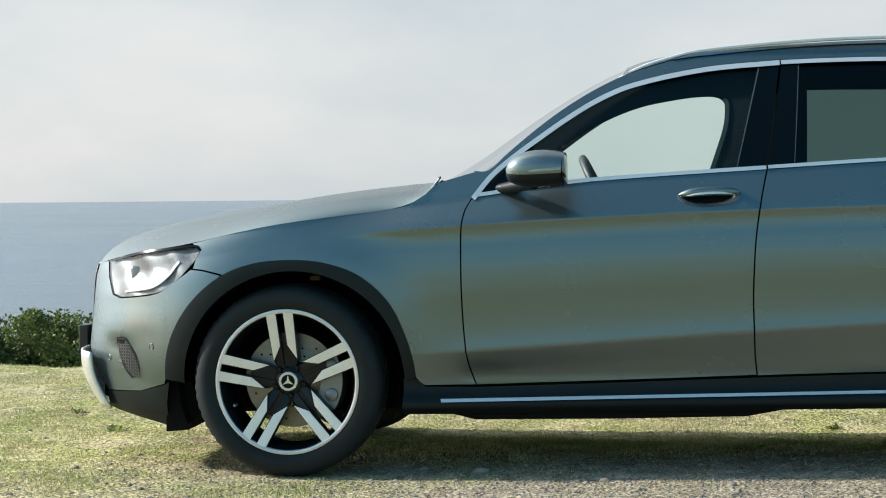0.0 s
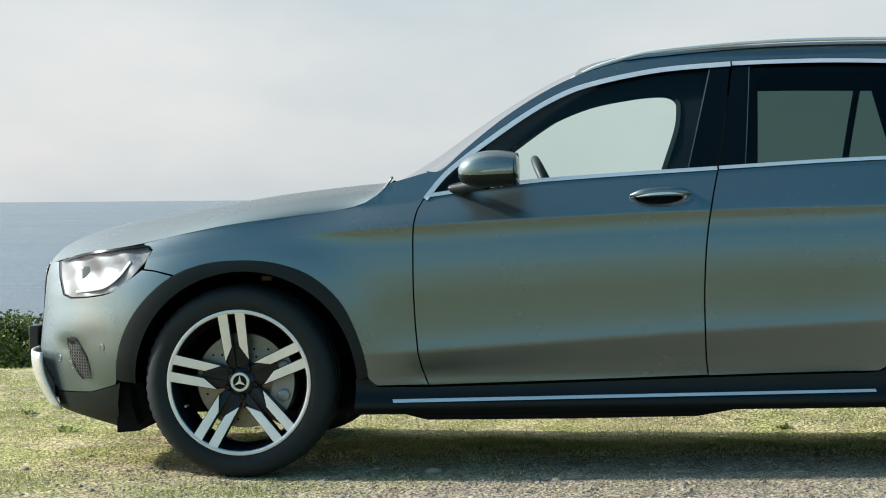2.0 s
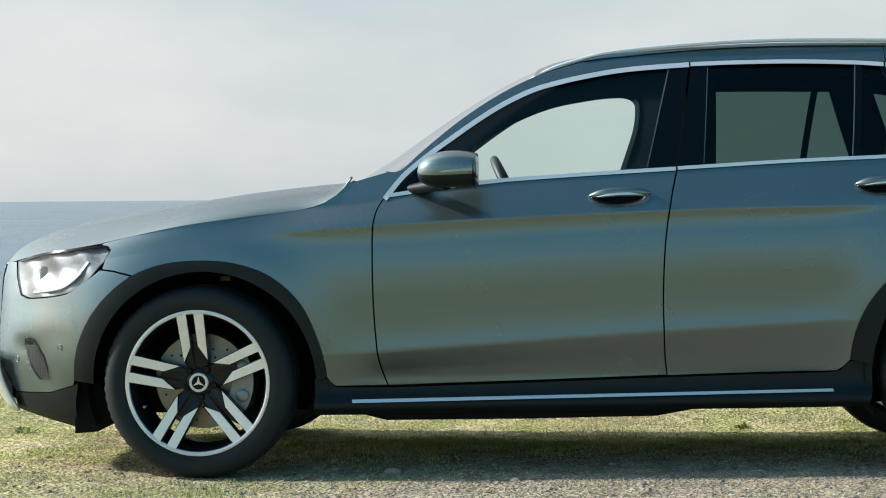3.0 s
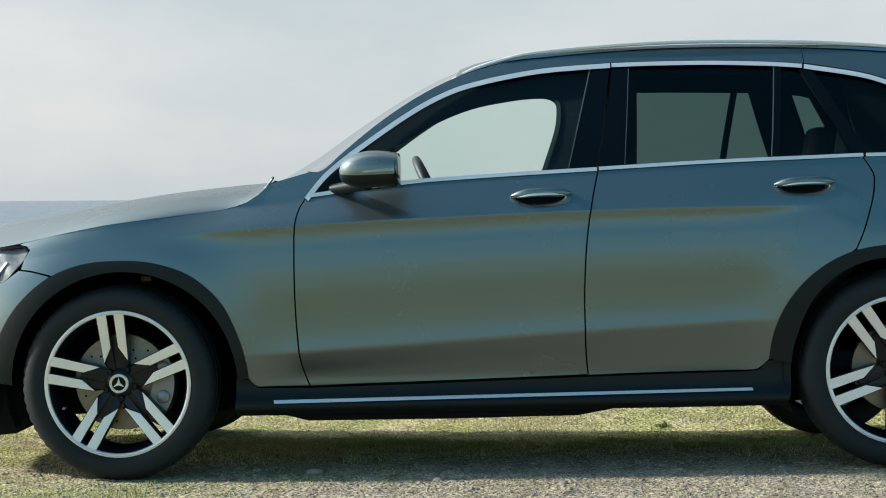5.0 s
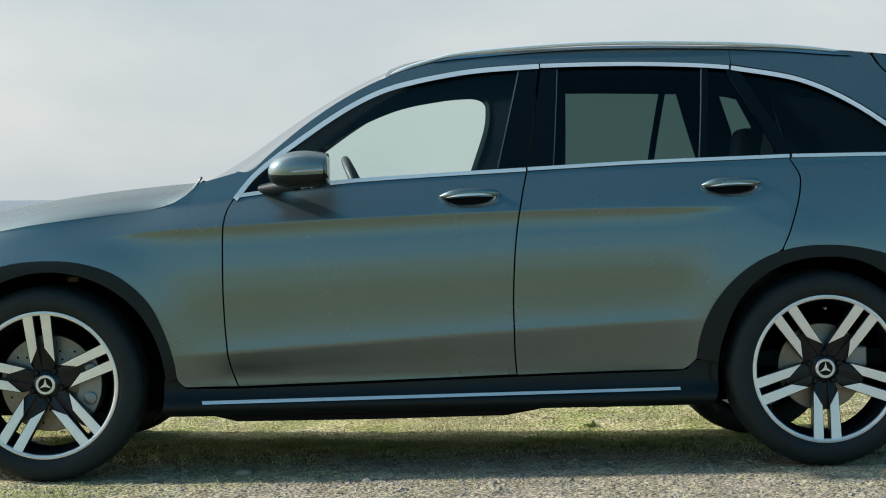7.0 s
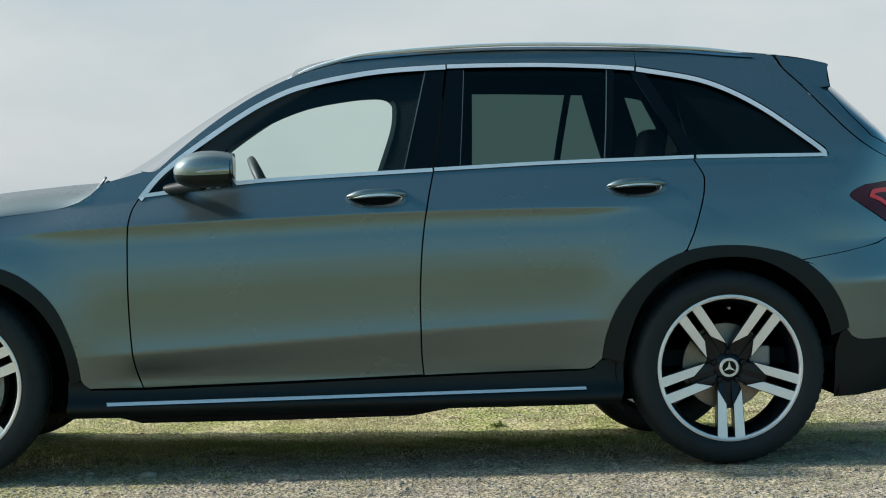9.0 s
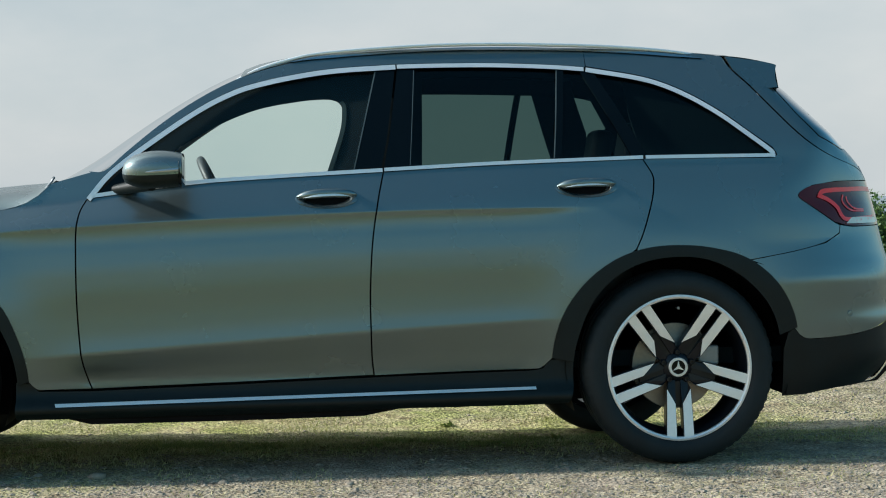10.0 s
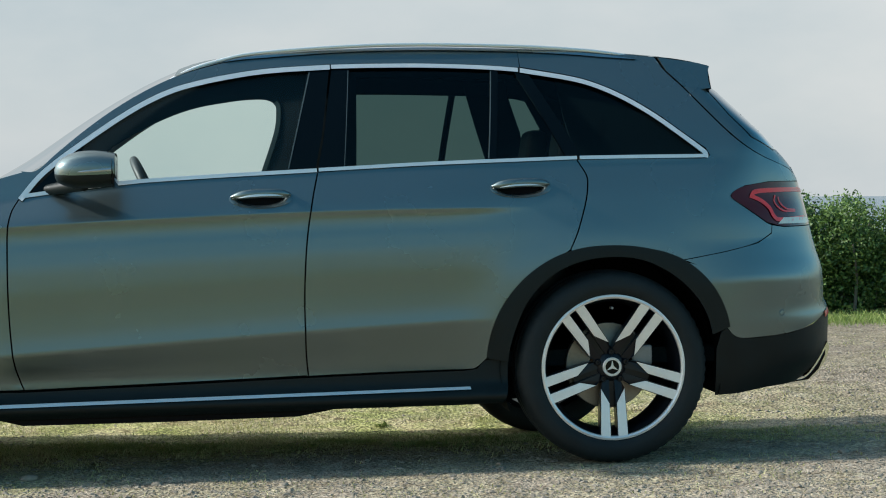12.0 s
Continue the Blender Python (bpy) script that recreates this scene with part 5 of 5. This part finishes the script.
def blades(name, count, place, height, mat, label):
    verts, faces = [], []
    for _ in range(count):
        x, y, k = place()
        if under_tyre(x, y):
            continue
        z = ground_z(x, y) - 0.003
        h = height * k * rnd.uniform(0.5, 1.3)
        a, lean, w = rnd.uniform(0, 6.28), rnd.uniform(0.1, 0.9) * h, rnd.uniform(0.0012, 0.0032)
        dx, dy = math.cos(a), math.sin(a)
        b = rnd.uniform(0, 6.28)
        i = len(verts)
        verts += [(x - w * math.cos(b), y - w * math.sin(b), z), (x + w * math.cos(b), y + w * math.sin(b), z),
                  (x + w * 0.7 * math.cos(b) + lean * dx * 0.4, y + w * 0.7 * math.sin(b) + lean * dy * 0.4, z + h * 0.6), (x + lean * dx, y + lean * dy, z + h)]
        faces += [(i, i + 1, i + 2), (i, i + 2, i + 3)]
    return tagged(finish(name, verts, faces, mat, shade=False), label, "grass", kind="stuff")


def bare_share(x, y):
    track = smooth(7.75, 7.1, y) * smooth(-3.2, 0.4, x)
    lot = smooth(1.6, 3.6, x) * (1 - smooth(13.2, 14.2, y))
    return max(track, lot)


def meadow():
    while True:
        y = 5.6 + 6.8 * rnd.random() ** 1.3
        x = rnd.uniform(-0.4, 0.38) * y
        if y > shore(x) + 0.5:
            continue
        tuft = 0.5 + 0.9 * noise.noise((x * 3.1, y * 3.1, 0.4))
        if rnd.random() < (1 - 0.93 * bare_share(x, y)) * max(0.06, tuft):
            return x, y, 0.5 + max(0.0, tuft) * 0.7


# Blades greener and darker than the meadow's, deepening the car's shaded strip.
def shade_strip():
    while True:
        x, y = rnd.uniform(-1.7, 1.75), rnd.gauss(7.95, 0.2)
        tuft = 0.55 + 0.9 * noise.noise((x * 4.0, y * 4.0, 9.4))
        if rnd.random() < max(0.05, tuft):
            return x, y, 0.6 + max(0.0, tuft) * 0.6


def verge():
    x, y = rnd.uniform(3.4, 9.0), rnd.gauss(13.9, 0.35)
    return x, y, 1.0


blades("dry_grass", 90000, meadow, 0.014, BLADE, "short dry yellow-green grass")
blades("green_grass", 26000, shade_strip, 0.013, BLADE_GREEN, "low green grass under the car, darker for its shade")
blades("verge_grass", 14000, verge, 0.05, leaf_material("verge_blades", (0.1, 0.16, 0.03), (0.26, 0.32, 0.08)), "fresh green grass along the hedge")


def pebbles(name, count, place, size, label):
    verts, faces = [], []
    base = [Vector(v) for v in ((1, 0, 0), (-1, 0, 0), (0, 1, 0), (0, -1, 0), (0, 0, 1), (0.7, 0.7, 0.5), (-0.7, 0.6, 0.55), (0.6, -0.7, 0.5), (-0.6, -0.7, 0.6))]
    tri = [(0, 5, 7), (5, 4, 7), (5, 2, 6), (5, 6, 4), (6, 1, 8), (6, 8, 4), (8, 3, 7), (8, 7, 4), (0, 2, 5), (2, 1, 6), (1, 3, 8), (3, 0, 7)]
    for _ in range(count):
        x, y = place()
        if under_tyre(x, y):
            continue
        s = size * min(4.0, rnd.paretovariate(2.6))
        a, f = rnd.uniform(0, 6.28), rnd.uniform(0.35, 0.7)
        i, z = len(verts), ground_z(x, y) - 0.1 * s
        for v in base:
            px, py = v.x * s * rnd.uniform(0.8, 1.2), v.y * s * rnd.uniform(0.55, 0.9)
            verts.append((x + px * math.cos(a) - py * math.sin(a), y + px * math.sin(a) + py * math.cos(a), z + v.z * s * f))
        faces += [(i + p, i + q, i + r) for p, q, r in tri]
    return tagged(finish(name, verts, faces, STONE, shade=False), label, "gravel", kind="stuff")


def gravel_place():
    while True:
        y = 5.6 + 7.5 * rnd.random() ** 1.7
        x = rnd.uniform(-0.4, 0.4) * y
        if rnd.random() < 0.1 + 0.9 * bare_share(x, y):
            return x, y


pebbles("gravel", 28000, gravel_place, 0.004, "small pale gravel stones")

# single stones in front of the car
for sx_, sy_, ss in ((-0.72, 6.95, 0.032), (-0.25, 6.72, 0.02), (0.2, 6.6, 0.018), (-0.95, 7.05, 0.02), (2.35, 6.9, 0.022), (2.6, 6.6, 0.024), (2.1, 7.3, 0.018), (-2.35, 7.1, 0.02), (2.9, 8.3, 0.018), (1.9, 6.5, 0.015)):
    bm = bmesh.new()
    bmesh.ops.create_icosphere(bm, subdivisions=2, radius=ss)
    for v in bm.verts:
        v.co *= 1 + 0.35 * noise.noise(v.co * 40 + Vector((sx_ * 9, sy_, 0)))
        v.co.z *= 0.5
    st = part("stone", bm, STONE, None, "", True)
    st.location = (sx_, sy_, ground_z(sx_, sy_) + ss * 0.15)
    tagged(st, "loose pale stone lying on the gravel", "stone", "stones by the car")


def leaf_cloud(clumps, per, size, seed, droop=0.3):
    """Leaves over clumps of (centre, radius): many on the outside, some inside."""
    r = random.Random(seed)
    verts, faces = [], []
    for c, rad in clumps:
        for _ in range(int(per * rad * rad)):
            d = Vector((r.gauss(0, 1), r.gauss(0, 1), r.gauss(0.15, 1))).normalized()
            k = rad * (0.6 + 0.5 * r.random() ** 0.6) * (1 + 0.35 * noise.noise(d * 2.3 + c))
            p = c + d * k
            t = Vector((r.gauss(0, 1), r.gauss(0, 1), r.gauss(0.2, 0.8))).normalized()
            s = (d * 0.7 + Vector((r.gauss(0, 1), r.gauss(0, 1), r.gauss(0, 1))) * 0.6).cross(t).normalized()
            ln, wd = size * r.uniform(0.7, 1.4), size * r.uniform(0.25, 0.45)
            i = len(verts)
            verts += [tuple(p), tuple(p + t * ln * 0.5 + s * wd), tuple(p + t * ln - Vector((0, 0, droop * ln * 0.3))), tuple(p + t * ln * 0.5 - s * wd)]
            faces.append((i, i + 1, i + 2, i + 3))
    return verts, faces


def shrub(name, label, category, clumps, foot, per, size, mat, seed, twigs=0):
    root = tagged(new(name), label, category)
    root.location = foot
    f = Vector(foot)
    v, fc = leaf_cloud([(c - f, r) for c, r in clumps], per, size, seed)
    finish("foliage", v, fc, mat, root, shade=False)
    r = random.Random(seed)
    bm = bmesh.new()
    for c, rad in clumps[:: max(1, len(clumps) // 18)]:
        base = Vector((c.x + r.uniform(-0.1, 0.1), c.y, f.z)) - f
        top = c - f
        tube(bm, [base, base.lerp(top, 0.5) + Vector((r.uniform(-0.06, 0.06), r.uniform(-0.06, 0.06), 0)), top], lambda s: 0.016 - 0.009 * s, 6)
    tagged(part("stem", bm, TWIG, root, "woody stems"), kind="stuff")
    for _ in range(twigs):
        c, rad = r.choice(clumps)
        p = c - f + Vector((r.uniform(-0.2, 0.2), -rad * 0.9, r.uniform(-0.1, 0.1)))
        bm = bmesh.new()
        tube(bm, spline([p - Vector((0, -0.1, 0.35)), p, p + Vector((r.uniform(-0.08, 0.08), 0, 0.12)), p + Vector((r.uniform(-0.12, 0.12), 0, 0.2))], 4), lambda s: 0.007 - 0.005 * s, 5)
        part("twig", bm, TWIG, root, "bare grey twig")
    return root


# dense low bush behind the crest of the slope
r = random.Random(3)
clumps = []
for i in range(150):
    x = -6.6 + 2.38 * r.random()
    y = 13.4 + r.uniform(-0.3, 0.7)
    rad = r.uniform(0.1, 0.2)
    top = 0.21 + 0.03 * math.sin(4.1 * x) - 0.2 * smooth(-4.75, -4.2, x)
    clumps.append((Vector((x, y, top - rad * 0.9 - 0.75 * r.random() ** 1.4)), rad))
shrub("coastal_bush", "dense dark green coastal bush below the grass edge", "bush", clumps, (-5.3, 13.6, ground_z(-5.3, 13.6)), 32000, 0.029, LEAF, 21)

# hedge beside the gravel
r = random.Random(5)
for k, (x0, x1) in enumerate(((2.6, 4.6), (4.5, 6.5), (6.4, 8.6))):
    clumps = []
    for i in range(150):
        x = r.uniform(x0, x1)
        y = 15.0 + r.uniform(-0.25, 0.6)
        base = ground_z(x, 14.7)
        clumps.append((Vector((x, y, base + 0.04 + 0.75 * r.random() ** 1.2)), r.uniform(0.12, 0.24)))
    for i in range(70):
        x = r.uniform(x0, x1)
        clumps.append((Vector((x, 15.15 + r.uniform(-0.2, 0.3), ground_z(x, 14.7) + 0.02 + 0.5 * r.random())), r.uniform(0.14, 0.22)))
    shrub("hedge", "leafy green hedge with bare twigs along the gravel", "hedge", clumps, ((x0 + x1) / 2, 15.0, ground_z((x0 + x1) / 2, 15.0)), 9500, 0.031, LEAF_HEDGE, 40 + k, twigs=10)

# low weeds on the ground
for wx, wy, ws in ((0.73, 8.75, 0.05), (1.12, 7.95, 0.045), (0.35, 7.7, 0.035), (-0.35, 7.95, 0.03), (-2.55, 8.3, 0.06), (-2.95, 9.0, 0.05), (1.6, 7.4, 0.03), (-0.1, 7.45, 0.025)):
    r = random.Random(int(wx * 100) + 900)
    verts, faces = [], []
    for _ in range(26):
        a, el = r.uniform(0, 6.28), r.uniform(0.15, 1.1)
        d = Vector((math.cos(a) * math.cos(el), math.sin(a) * math.cos(el), math.sin(el)))
        s = Vector((-math.sin(a), math.cos(a), 0)) * ws * r.uniform(0.12, 0.25)
        p = Vector((r.gauss(0, 0.3), r.gauss(0, 0.3), 0)) * ws
        ln = ws * r.uniform(0.5, 1.0)
        i = len(verts)
        verts += [tuple(p), tuple(p + d * ln * 0.55 + s), tuple(p + d * ln + Vector((0, 0, -0.1 * ln))), tuple(p + d * ln * 0.55 - s)]
        faces.append((i, i + 1, i + 2, i + 3))
    w = finish("weed", verts, faces, BLADE_GREEN, None, shade=False)
    w.location = (wx, wy, ground_z(wx, wy) - 0.002)
    tagged(w, "small leafy green weed in the grass", "weed", "weeds round the car")
